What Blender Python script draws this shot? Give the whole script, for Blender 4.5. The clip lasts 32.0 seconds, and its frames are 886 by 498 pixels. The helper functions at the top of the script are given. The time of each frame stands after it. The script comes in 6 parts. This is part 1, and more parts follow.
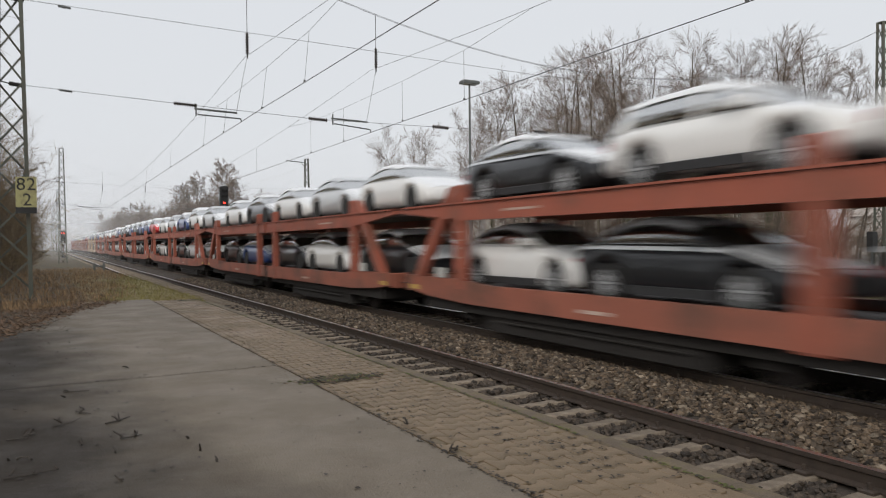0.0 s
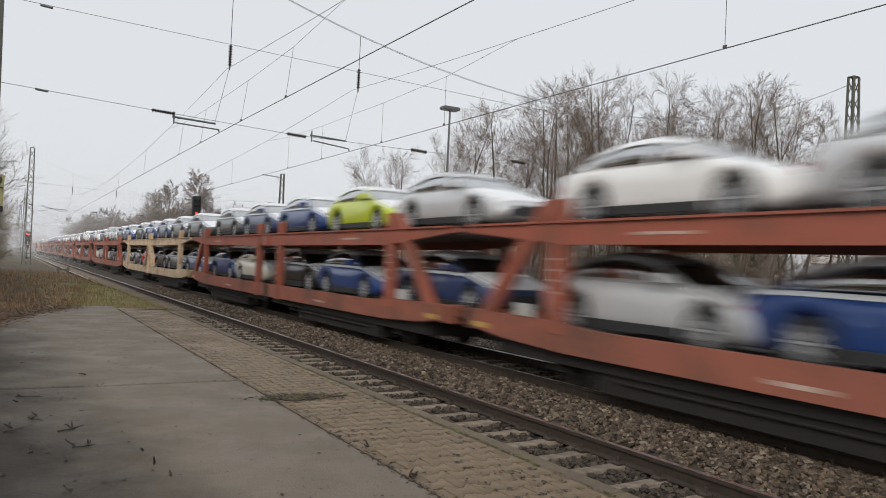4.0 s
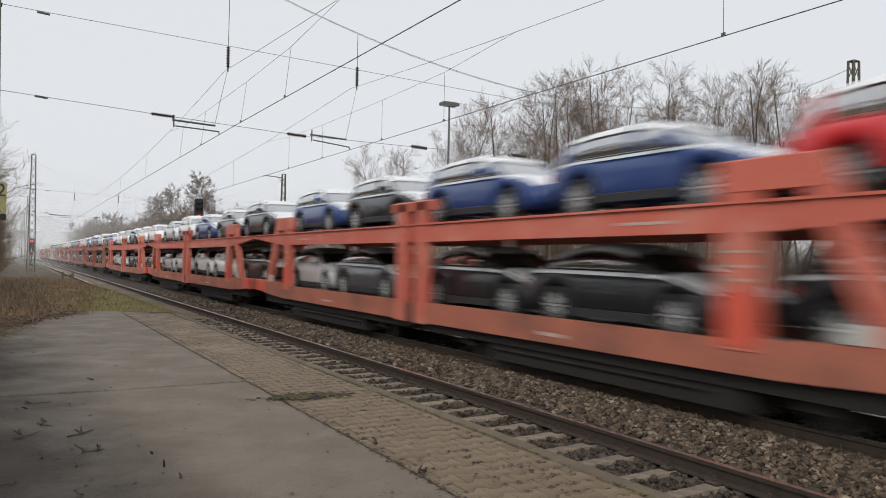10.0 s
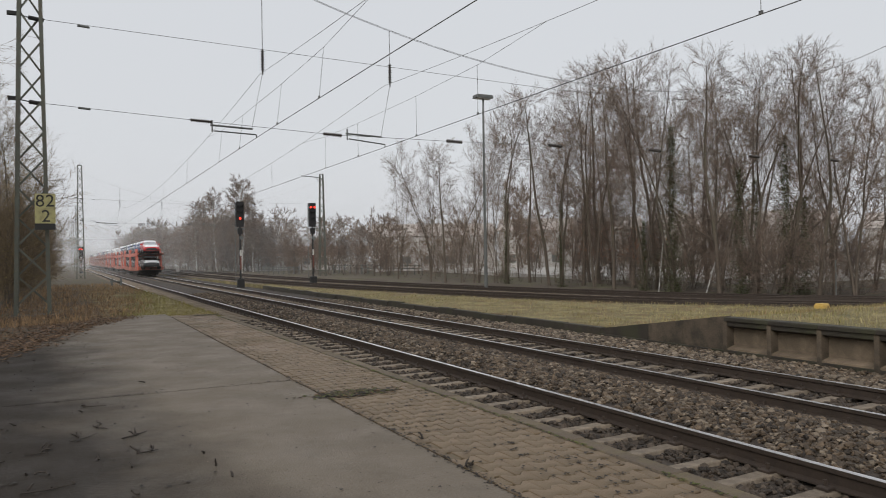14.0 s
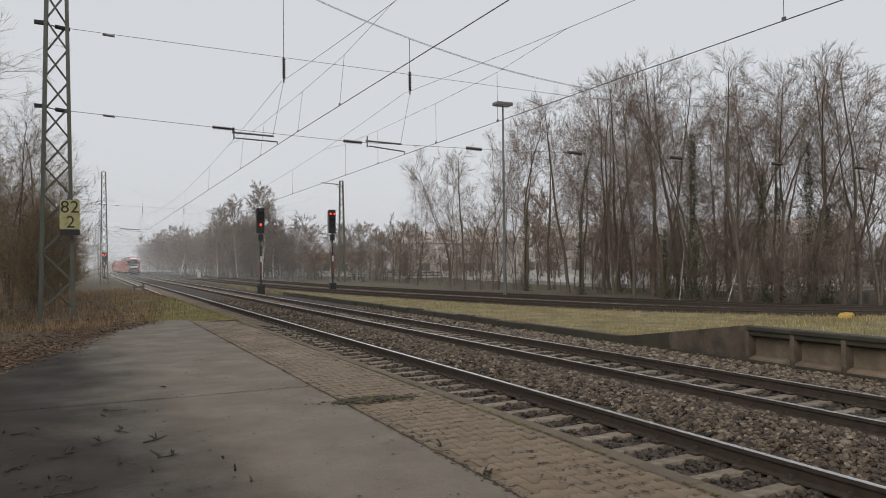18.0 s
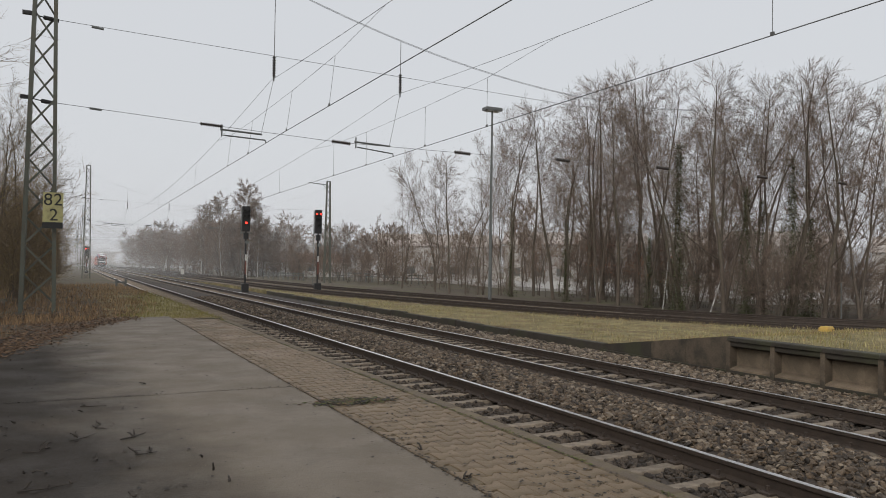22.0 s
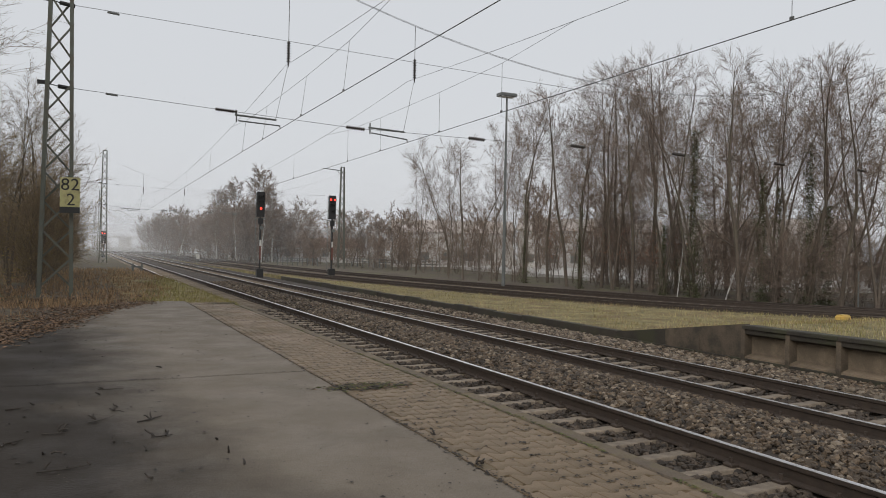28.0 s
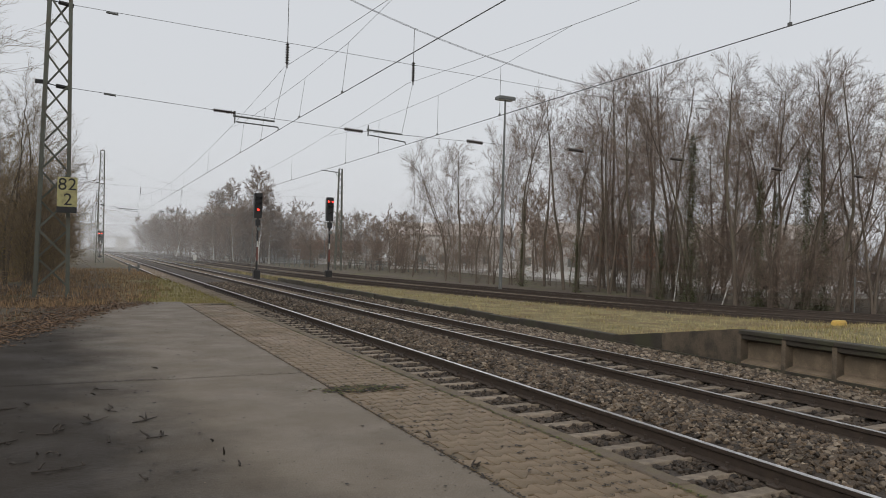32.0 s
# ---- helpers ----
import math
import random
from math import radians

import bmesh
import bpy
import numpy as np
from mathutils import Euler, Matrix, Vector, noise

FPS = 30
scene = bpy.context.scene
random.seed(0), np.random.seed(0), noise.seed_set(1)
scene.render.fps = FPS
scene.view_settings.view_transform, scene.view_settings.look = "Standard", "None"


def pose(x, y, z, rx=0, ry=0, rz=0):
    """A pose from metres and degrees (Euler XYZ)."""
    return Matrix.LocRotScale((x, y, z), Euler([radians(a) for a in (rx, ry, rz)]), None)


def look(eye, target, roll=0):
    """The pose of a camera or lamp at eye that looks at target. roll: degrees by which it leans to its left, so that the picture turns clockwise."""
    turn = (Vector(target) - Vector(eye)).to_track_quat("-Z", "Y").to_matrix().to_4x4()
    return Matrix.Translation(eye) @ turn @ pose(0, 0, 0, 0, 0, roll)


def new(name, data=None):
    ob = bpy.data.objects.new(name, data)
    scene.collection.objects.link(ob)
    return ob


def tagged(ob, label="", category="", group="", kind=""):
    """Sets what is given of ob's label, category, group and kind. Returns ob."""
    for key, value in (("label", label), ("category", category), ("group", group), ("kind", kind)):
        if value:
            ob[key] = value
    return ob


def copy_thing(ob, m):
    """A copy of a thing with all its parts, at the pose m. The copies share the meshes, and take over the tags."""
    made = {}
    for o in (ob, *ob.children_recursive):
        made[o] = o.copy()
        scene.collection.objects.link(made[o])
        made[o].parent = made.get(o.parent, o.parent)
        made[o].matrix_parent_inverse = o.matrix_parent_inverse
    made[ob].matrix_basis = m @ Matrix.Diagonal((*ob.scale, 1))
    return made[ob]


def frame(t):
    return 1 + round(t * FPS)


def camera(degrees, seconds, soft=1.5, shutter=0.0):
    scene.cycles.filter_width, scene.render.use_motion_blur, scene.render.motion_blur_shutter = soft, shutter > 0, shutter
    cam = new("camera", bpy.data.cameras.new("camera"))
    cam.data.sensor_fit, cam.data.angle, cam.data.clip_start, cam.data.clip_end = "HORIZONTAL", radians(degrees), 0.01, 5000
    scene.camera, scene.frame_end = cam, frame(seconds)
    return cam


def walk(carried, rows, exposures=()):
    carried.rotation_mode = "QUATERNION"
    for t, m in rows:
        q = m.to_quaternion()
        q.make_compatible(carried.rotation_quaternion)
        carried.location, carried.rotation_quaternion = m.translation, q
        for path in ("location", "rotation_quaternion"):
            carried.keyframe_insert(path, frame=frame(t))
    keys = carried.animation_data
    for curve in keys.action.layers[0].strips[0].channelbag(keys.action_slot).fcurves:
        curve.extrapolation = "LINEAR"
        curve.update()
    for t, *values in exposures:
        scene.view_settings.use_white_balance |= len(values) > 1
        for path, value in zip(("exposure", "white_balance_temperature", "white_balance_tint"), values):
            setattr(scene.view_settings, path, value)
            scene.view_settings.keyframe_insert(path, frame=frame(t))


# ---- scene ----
import colorsys

# world: x across the tracks, y along them, z = 0 at the rail heads
EYE = (0.0, 0.0, 1.93)
cam = camera(61.42, 32.0, soft=0.95, shutter=0.7)
PATH = [
    (0.0, 89.38, 0.63, -28.11), (0.5, 90.22, 1.38, -27.05), (1.0, 90.62, 0.66, -26.17), (1.5, 90.26, 0.46, -25.72), (2.0, 90.81, 0.09, -25.34),
    (2.5, 91.50, -1.30, -28.01), (3.0, 91.28, -1.61, -30.20), (3.5, 91.11, -2.82, -30.37), (5.5, 91.86, -1.04, -29.85), (6.0, 91.51, -0.45, -30.09),
    (6.5, 91.28, -0.01, -30.74), (7.0, 90.88, 0.10, -31.53), (7.5, 90.86, -0.20, -31.47), (8.0, 91.12, -0.15, -30.91), (8.5, 91.11, -0.30, -30.49),
    (9.0, 91.19, -0.64, -30.15), (9.5, 91.06, -0.96, -30.09), (10.0, 90.93, -1.13, -30.01), (10.5, 90.92, -1.10, -29.83), (11.0, 90.91, -1.09, -29.52),
    (11.5, 90.90, -1.13, -29.19), (12.0, 90.77, -1.03, -29.09), (12.5, 90.71, -1.16, -29.13), (13.0, 90.54, -0.42, -28.67), (13.5, 90.33, 0.50, -28.11),
    (14.0, 90.47, 0.91, -27.00), (14.5, 90.24, 0.52, -26.27), (16.5, 90.63, 1.54, -25.68), (17.0, 90.66, 1.51, -25.15), (17.5, 90.76, 1.30, -25.29),
    (18.0, 91.03, 0.66, -25.53), (18.5, 91.17, 0.13, -25.66), (19.0, 91.26, -0.18, -25.90), (19.5, 91.34, -0.36, -26.15), (20.0, 91.35, -0.53, -26.38),
    (20.5, 91.32, -0.69, -26.51), (21.0, 91.24, -0.84, -26.69), (21.5, 91.22, -0.99, -26.78), (22.0, 91.30, -0.88, -26.65), (22.5, 91.24, -0.67, -26.49),
    (23.0, 91.14, -0.73, -26.44), (23.5, 91.11, -0.90, -26.35), (24.0, 91.02, -0.99, -26.32), (24.5, 90.91, -1.16, -26.35), (25.0, 90.80, -1.27, -26.32),
    (25.5, 90.68, -1.27, -26.16), (27.5, 90.29, -1.19, -25.53), (28.0, 90.22, -1.15, -25.60), (28.5, 90.22, -1.10, -25.74), (29.0, 90.26, -1.06, -25.84),
    (29.5, 90.28, -1.10, -25.72), (30.0, 90.31, -1.20, -25.74), (30.5, 90.34, -1.24, -25.81), (31.0, 90.39, -1.34, -25.82), (31.5, 90.47, -1.45, -25.76),
    (32.0, 90.43, -1.58, -25.81),
]
walk(cam, [(t, pose(*EYE, rx, ry, rz)) for t, rx, ry, rz in PATH],
     exposures=[(0, 0.21), (3, 0.22), (6, 0.26), (10.4, 0.26), (12, 0.13), (19, 0.05), (28, 0.05), (32, 0.05)])

# ---- light: overcast winter day ----
SUN_ELEVATION, SUN_TURN = 32, 229
world = bpy.data.worlds.new("overcast_sky")
scene.world = world
world.use_nodes = True
wn = world.node_tree.nodes
wl = world.node_tree.links
wn.clear()
w_out = wn.new("ShaderNodeOutputWorld")
w_bg = wn.new("ShaderNodeBackground")
w_sky = wn.new("ShaderNodeTexSky")
w_sky.sky_type = "NISHITA"
w_sky.sun_disc = False
w_sky.sun_elevation = radians(SUN_ELEVATION)
w_sky.sun_rotation = radians(SUN_TURN)
w_sky.dust_density = 6.0
w_sky.air_density = 1.6
w_mix = wn.new("ShaderNodeMix")
w_mix.data_type = "RGBA"
w_mix.inputs[0].default_value = 0.93
w_mix.inputs[7].default_value = (7.0, 7.2, 7.55, 1)
wl.new(w_sky.outputs[0], w_mix.inputs[6])
wl.new(w_mix.outputs[2], w_bg.inputs[0])
w_bg.inputs[1].default_value = 0.094
wl.new(w_bg.outputs[0], w_out.inputs[0])
sun_data = bpy.data.lights.new("veiled_sun", "SUN")
sun_data.energy = 1.35
sun_data.angle = radians(30)
sun_data.color = (1.0, 0.97, 0.92)
sun = new("veiled_sun", sun_data)
sun.matrix_world = look((0, 0, 60), (0 - 20 * math.sin(radians(SUN_TURN)), -20 * math.cos(radians(SUN_TURN)), 60 - 20 * math.tan(radians(SUN_ELEVATION))))


# ---- materials ----
def surface(name, base, other=None, rough=0.7, metal=0.0, scale=4.0, fine=60.0, mix=0.5, bump=0.0, bump_scale=None, spec=0.5,
            rough_var=0.0, coat=0.0, third=None, third_scale=0.6, third_amount=0.5, vary=0.0, island=0.0, contrast=(0.35, 0.65), damp=False):
    """A procedural surface: two colours mixed by noise at two scales, a third as large stains, relief and uneven gloss."""
    m = bpy.data.materials.new(name)
    m.use_nodes = True
    nt = m.node_tree
    n, l = nt.nodes, nt.links
    b = n["Principled BSDF"]
    b.inputs["Metallic"].default_value = metal
    b.inputs["Roughness"].default_value = rough
    b.inputs["Specular IOR Level"].default_value = spec
    b.inputs["Coat Weight"].default_value = coat
    b.inputs["Coat Roughness"].default_value = 0.04
    co = n.new("ShaderNodeTexCoord")
    geo = n.new("ShaderNodeNewGeometry")
    space = co.outputs["Object"]
    big = n.new("ShaderNodeTexNoise")
    big.inputs["Scale"].default_value = scale
    big.inputs["Detail"].default_value = 5
    big.inputs["Roughness"].default_value = 0.6
    l.new(space, big.inputs["Vector"])
    small = n.new("ShaderNodeTexNoise")
    small.inputs["Scale"].default_value = fine
    small.inputs["Detail"].default_value = 3
    l.new(space, small.inputs["Vector"])
    both = n.new("ShaderNodeMix")
    both.data_type = "FLOAT"
    both.inputs[0].default_value = 0.4
    l.new(big.outputs[0], both.inputs[2])
    l.new(small.outputs[0], both.inputs[3])
    ramp = n.new("ShaderNodeMapRange")
    ramp.inputs["From Min"].default_value = contrast[0]
    ramp.inputs["From Max"].default_value = contrast[1]
    l.new(both.outputs[0], ramp.inputs["Value"])
    colour = n.new("ShaderNodeMix")
    colour.data_type = "RGBA"
    colour.inputs[6].default_value = (*base, 1)
    colour.inputs[7].default_value = (*(other or [c * 0.7 for c in base]), 1)
    l.new(ramp.outputs[0], colour.inputs[0])
    out = colour.outputs[2]
    if third:
        st = n.new("ShaderNodeTexNoise")
        st.inputs["Scale"].default_value = third_scale
        st.inputs["Detail"].default_value = 6
        st.inputs["Roughness"].default_value = 0.65
        l.new(space, st.inputs["Vector"])
        sr = n.new("ShaderNodeMapRange")
        sr.inputs["From Min"].default_value = 0.48
        sr.inputs["From Max"].default_value = 0.62
        sr.inputs["To Max"].default_value = third_amount
        l.new(st.outputs[0], sr.inputs["Value"])
        c3 = n.new("ShaderNodeMix")
        c3.data_type = "RGBA"
        c3.inputs[7].default_value = (*third, 1)
        l.new(sr.outputs[0], c3.inputs[0])
        l.new(out, c3.inputs[6])
        out = c3.outputs[2]
    if damp:                      # a dark damp stretch with a ragged edge along the platform's inner side
        sep = n.new("ShaderNodeSeparateXYZ")
        l.new(space, sep.inputs[0])
        line = n.new("ShaderNodeMath")
        line.operation = "MULTIPLY_ADD"
        line.inputs[1].default_value = 0.065
        l.new(sep.outputs["Y"], line.inputs[0])
        l.new(sep.outputs["X"], line.inputs[2])
        rag = n.new("ShaderNodeTexNoise")
        rag.inputs["Scale"].default_value = 0.7
        rag.inputs["Detail"].default_value = 7
        rag.inputs["Roughness"].default_value = 0.65
        l.new(space, rag.inputs["Vector"])
        edge = n.new("ShaderNodeMath")
        edge.operation = "MULTIPLY_ADD"
        edge.inputs[1].default_value = 2.2
        l.new(rag.outputs[0], edge.inputs[0])
        l.new(line.outputs[0], edge.inputs[2])
        dm = n.new("ShaderNodeMapRange")
        dm.inputs["From Min"].default_value = 2.75
        dm.inputs["From Max"].default_value = 1.5
        dm.inputs["To Max"].default_value = 0.9
        l.new(edge.outputs[0], dm.inputs["Value"])
        cd = n.new("ShaderNodeMix")
        cd.data_type = "RGBA"
        cd.inputs[7].default_value = (0.018, 0.014, 0.011, 1)
        l.new(dm.outputs[0], cd.inputs[0])
        l.new(out, cd.inputs[6])
        out = cd.outputs[2]
    if vary or island:
        info = n.new("ShaderNodeObjectInfo")
        vr = n.new("ShaderNodeMapRange")
        amount = vary or island
        vr.inputs["To Min"].default_value = 1 - amount
        vr.inputs["To Max"].default_value = 1 + amount
        l.new(info.outputs["Random"] if vary else geo.outputs["Random Per Island"], vr.inputs["Value"])
        hs = n.new("ShaderNodeHueSaturation")
        l.new(vr.outputs[0], hs.inputs["Value"])
        l.new(out, hs.inputs["Color"])
        out = hs.outputs[0]
    l.new(out, b.inputs["Base Color"])
    if rough_var:
        rr = n.new("ShaderNodeMapRange")
        rr.inputs["From Min"].default_value = 0.35
        rr.inputs["From Max"].default_value = 0.65
        rr.inputs["To Min"].default_value = max(0.03, rough - rough_var)
        rr.inputs["To Max"].default_value = min(1.0, rough + rough_var)
        l.new(big.outputs[0], rr.inputs["Value"])
        l.new(rr.outputs[0], b.inputs["Roughness"])
    if bump:
        bn = n.new("ShaderNodeTexNoise")
        bn.inputs["Scale"].default_value = bump_scale or fine
        bn.inputs["Detail"].default_value = 4
        l.new(space, bn.inputs["Vector"])
        bp = n.new("ShaderNodeBump")
        bp.inputs["Strength"].default_value = bump
        bp.inputs["Distance"].default_value = 0.02
        l.new(bn.outputs[0], bp.inputs["Height"])
        l.new(bp.outputs[0], b.inputs["Normal"])
    return m


def glowing(name, colour, strength):
    m = bpy.data.materials.new(name)
    m.use_nodes = True
    b = m.node_tree.nodes["Principled BSDF"]
    b.inputs["Base Color"].default_value = (*colour, 1)
    b.inputs["Emission Color"].default_value = (*colour, 1)
    b.inputs["Emission Strength"].default_value = strength
    return m


M = {}
M["asphalt"] = surface("wet_asphalt", (0.198, 0.167, 0.131), (0.146, 0.121, 0.094), 0.62, spec=0.12, scale=1.6, fine=55, bump=0.45, bump_scale=70, contrast=(0.26, 0.72), rough_var=0.1, third=(0.095, 0.079, 0.062), third_scale=1.8, third_amount=0.25, damp=True)
M["paver"] = surface("red_brown_paver", (0.205, 0.150, 0.097), (0.150, 0.109, 0.070), 0.62, spec=0.25, scale=1.6, fine=70, bump=0.3, third=(0.095, 0.075, 0.043), third_scale=0.7, third_amount=0.6, vary=0.1, rough_var=0.12)
M["paver_joined"] = surface("red_brown_pavers", (0.205, 0.150, 0.097), (0.150, 0.109, 0.070), 0.62, spec=0.25, scale=1.6, fine=70, bump=0.3, third=(0.095, 0.075, 0.043), third_scale=0.7, third_amount=0.6, island=0.1, rough_var=0.12)
M["joint"] = surface("joint_soil", (0.078, 0.058, 0.036), (0.058, 0.048, 0.026), 0.95, scale=6)
M["kerb"] = surface("kerb_concrete", (0.150, 0.113, 0.076), (0.088, 0.066, 0.045), 0.8, scale=3, fine=70, bump=0.4, third=(0.16, 0.13, 0.05), third_scale=3.5, third_amount=0.5, vary=0.12)
M["concrete"] = surface("weathered_concrete", (0.125, 0.096, 0.066), (0.052, 0.040, 0.029), 0.85, scale=2.2, fine=40, bump=0.35, third=(0.03, 0.025, 0.018), third_scale=1.6, third_amount=0.85, vary=0.14)
M["panel_concrete"] = surface("pale_stained_concrete", (0.25, 0.19, 0.13), (0.125, 0.095, 0.066), 0.85, scale=1.6, fine=40, bump=0.3, third=(0.075, 0.06, 0.042), third_scale=1.4, third_amount=0.6, vary=0.15)
M["dark_concrete"] = surface("dark_stained_concrete", (0.046, 0.037, 0.027), (0.024, 0.020, 0.015), 0.75, scale=2.2, fine=40, bump=0.35, third=(0.045, 0.046, 0.020), third_scale=1.5, third_amount=0.6, vary=0.1)
M["sleeper"] = surface("concrete_sleeper", (0.27, 0.218, 0.163), (0.155, 0.124, 0.093), 0.85, scale=5, fine=60, bump=0.3, third=(0.10, 0.078, 0.056), third_scale=2.5, third_amount=0.5, vary=0.16)
M["rail"] = surface("rusty_rail_web", (0.062, 0.044, 0.033), (0.036, 0.027, 0.021), 0.65, scale=8, fine=80, metal=0.2, bump=0.15)
M["rail_top"] = surface("polished_rail_head", (0.92, 0.91, 0.90), (0.78, 0.77, 0.76), 0.3, metal=1.0, scale=10, fine=120)
M["ballast"] = surface("ballast_stone", (0.118, 0.083, 0.052), (0.030, 0.021, 0.014), 0.7, scale=8, fine=70, bump=0.5, island=0.75, rough_var=0.1)
M["ballast_pale"] = surface("pale_ballast_stone", (0.225, 0.178, 0.128), (0.13, 0.102, 0.072), 0.65, scale=8, fine=70, bump=0.4, island=0.4, rough_var=0.1)
M["ballast_dark"] = surface("grimy_ballast_stone", (0.070, 0.052, 0.037), (0.030, 0.022, 0.016), 0.8, scale=8, fine=70, bump=0.5, island=0.6)
M["ballast_bed"] = surface("ballast_bed", (0.07, 0.053, 0.04), (0.028, 0.022, 0.017), 0.9, scale=26, fine=90, bump=1.0, bump_scale=22, contrast=(0.4, 0.6))
M["soil"] = surface("dark_soil", (0.11, 0.085, 0.06), (0.07, 0.055, 0.04), 0.95, scale=2, fine=30, bump=0.6, bump_scale=12, third=(0.11, 0.11, 0.045), third_scale=0.3, third_amount=0.6)
M["grass"] = surface("winter_grass", (0.44, 0.37, 0.19), (0.20, 0.18, 0.08), 0.9, scale=1.1, fine=30, island=0.45, third=(0.24, 0.155, 0.08), third_scale=0.8, third_amount=0.85)
M["grass_green"] = surface("short_green_grass", (0.25, 0.22, 0.072), (0.15, 0.135, 0.045), 0.9, scale=1.5, fine=40, island=0.4, third=(0.20, 0.14, 0.06), third_scale=0.6, third_amount=0.6)
M["grass_ground"] = surface("winter_grass_ground", (0.30, 0.245, 0.115), (0.10, 0.088, 0.038), 0.95, scale=1.6, fine=20, bump=1.0, bump_scale=18, contrast=(0.38, 0.62), third=(0.125, 0.08, 0.04), third_scale=0.6, third_amount=0.75)
M["dry"] = surface("dry_brown_stalks", (0.35, 0.235, 0.13), (0.19, 0.122, 0.068), 0.9, scale=3, fine=40, island=0.5)
M["litter"] = surface("fallen_leaves", (0.19, 0.11, 0.056), (0.075, 0.045, 0.026), 0.75, scale=6, fine=40, island=0.6)
M["litter_dark"] = surface("wet_dark_leaves", (0.032, 0.023, 0.016), (0.018, 0.014, 0.011), 0.7, scale=6, fine=40, island=0.5)
M["leaf_green"] = surface("evergreen_leaf", (0.13, 0.135, 0.075), (0.085, 0.09, 0.05), 0.9, spec=0.1, scale=3, fine=30, island=0.4)
M["leaf_rust"] = surface("withered_leaf", (0.24, 0.10, 0.045), (0.17, 0.075, 0.035), 0.8, scale=3, island=0.4)
M["leaf_olive"] = surface("olive_leaf", (0.26, 0.21, 0.075), (0.17, 0.125, 0.05), 0.85, spec=0.2, scale=3, fine=30, island=0.45)
M["catkin"] = surface("dark_catkin", (0.085, 0.055, 0.045), (0.055, 0.038, 0.032), 0.85, scale=3, island=0.4)
M["moss"] = surface("moss", (0.10, 0.11, 0.03), (0.07, 0.075, 0.022), 0.95, scale=8, fine=60, bump=0.6, island=0.3)
M["bark"] = surface("grey_brown_bark", (0.14, 0.112, 0.088), (0.083, 0.066, 0.052), 0.9, scale=4, fine=30, bump=0.5, third=(0.10, 0.097, 0.06), third_scale=0.7, third_amount=0.5)
M["twig"] = surface("winter_twigs", (0.215, 0.160, 0.124), (0.14, 0.104, 0.082), 0.9, scale=2, fine=12, island=0.3)
M["dry_twig"] = surface("brown_twigs", (0.245, 0.185, 0.112), (0.15, 0.11, 0.068), 0.9, scale=2, fine=12, island=0.35)
M["bark_birch"] = surface("birch_bark", (0.55, 0.53, 0.49), (0.30, 0.28, 0.26), 0.8, scale=3, fine=25, third=(0.05, 0.045, 0.04), third_scale=4, third_amount=0.7)
M["steel_green"] = surface("green_painted_steel", (0.105, 0.112, 0.09), (0.075, 0.08, 0.063), 0.6, scale=3, fine=50, third=(0.11, 0.075, 0.045), third_scale=3, third_amount=0.4)
M["steel_grey"] = surface("galvanised_steel", (0.16, 0.165, 0.16), (0.11, 0.115, 0.11), 0.55, metal=0.3, scale=4, fine=50)
M["wire"] = surface("copper_wire", (0.11, 0.11, 0.106), (0.08, 0.08, 0.077), 0.6, scale=5)
M["insulator"] = surface("brown_insulator", (0.045, 0.035, 0.03), (0.03, 0.024, 0.02), 0.35, scale=9)
M["black"] = surface("black_paint", (0.015, 0.015, 0.016), (0.024, 0.023, 0.022), 0.6, scale=6)
M["sign_yellow"] = surface("faded_yellow_plate", (0.46, 0.42, 0.19), (0.35, 0.32, 0.15), 0.6, scale=6, fine=40, third=(0.17, 0.15, 0.08), third_scale=7, third_amount=0.45)
M["sign_white"] = surface("white_plate", (0.50, 0.49, 0.46), (0.38, 0.37, 0.34), 0.6, scale=6)
M["red_band"] = surface("red_band", (0.15, 0.05, 0.034), (0.10, 0.04, 0.03), 0.6, scale=6)
M["lamp_red"] = glowing("red_signal_lamp", (1.0, 0.035, 0.02), 4.0)
M["yellow_box"] = surface("yellow_plastic", (0.58, 0.38, 0.09), (0.46, 0.31, 0.08), 0.6, scale=6)
M["wagon_orange"] = surface("orange_red_wagon_paint", (0.60, 0.145, 0.095), (0.48, 0.115, 0.078), 0.5, scale=1.8, fine=22, third=(0.62, 0.26, 0.20), third_scale=1.1, third_amount=0.55, bump=0.05)
M["wagon_orange_sill"] = surface("grimy_orange_wagon_paint", (0.42, 0.135, 0.085), (0.33, 0.11, 0.072), 0.6, scale=1.8, fine=22, third=(0.17, 0.08, 0.055), third_scale=1.0, third_amount=0.7, bump=0.05)
M["wagon_red"] = surface("fresh_red_wagon_paint", (0.66, 0.095, 0.055), (0.54, 0.09, 0.055), 0.45, scale=2, fine=22)
M["wagon_brown"] = surface("faded_red_brown_wagon_paint", (0.36, 0.10, 0.06), (0.28, 0.082, 0.052), 0.55, scale=1.8, fine=22, third=(0.17, 0.075, 0.05), third_scale=1.1, third_amount=0.7, bump=0.05)
M["wagon_brown_sill"] = surface("grimy_red_brown_wagon_paint", (0.32, 0.105, 0.066), (0.24, 0.082, 0.054), 0.6, scale=1.8, fine=22, third=(0.11, 0.06, 0.043), third_scale=1.0, third_amount=0.75, bump=0.05)
M["wagon_cream"] = surface("dirty_cream_wagon_paint", (0.66, 0.50, 0.33), (0.54, 0.39, 0.26), 0.55, scale=1.4, fine=25, third=(0.22, 0.11, 0.065), third_scale=1.6, third_amount=0.7, bump=0.05)
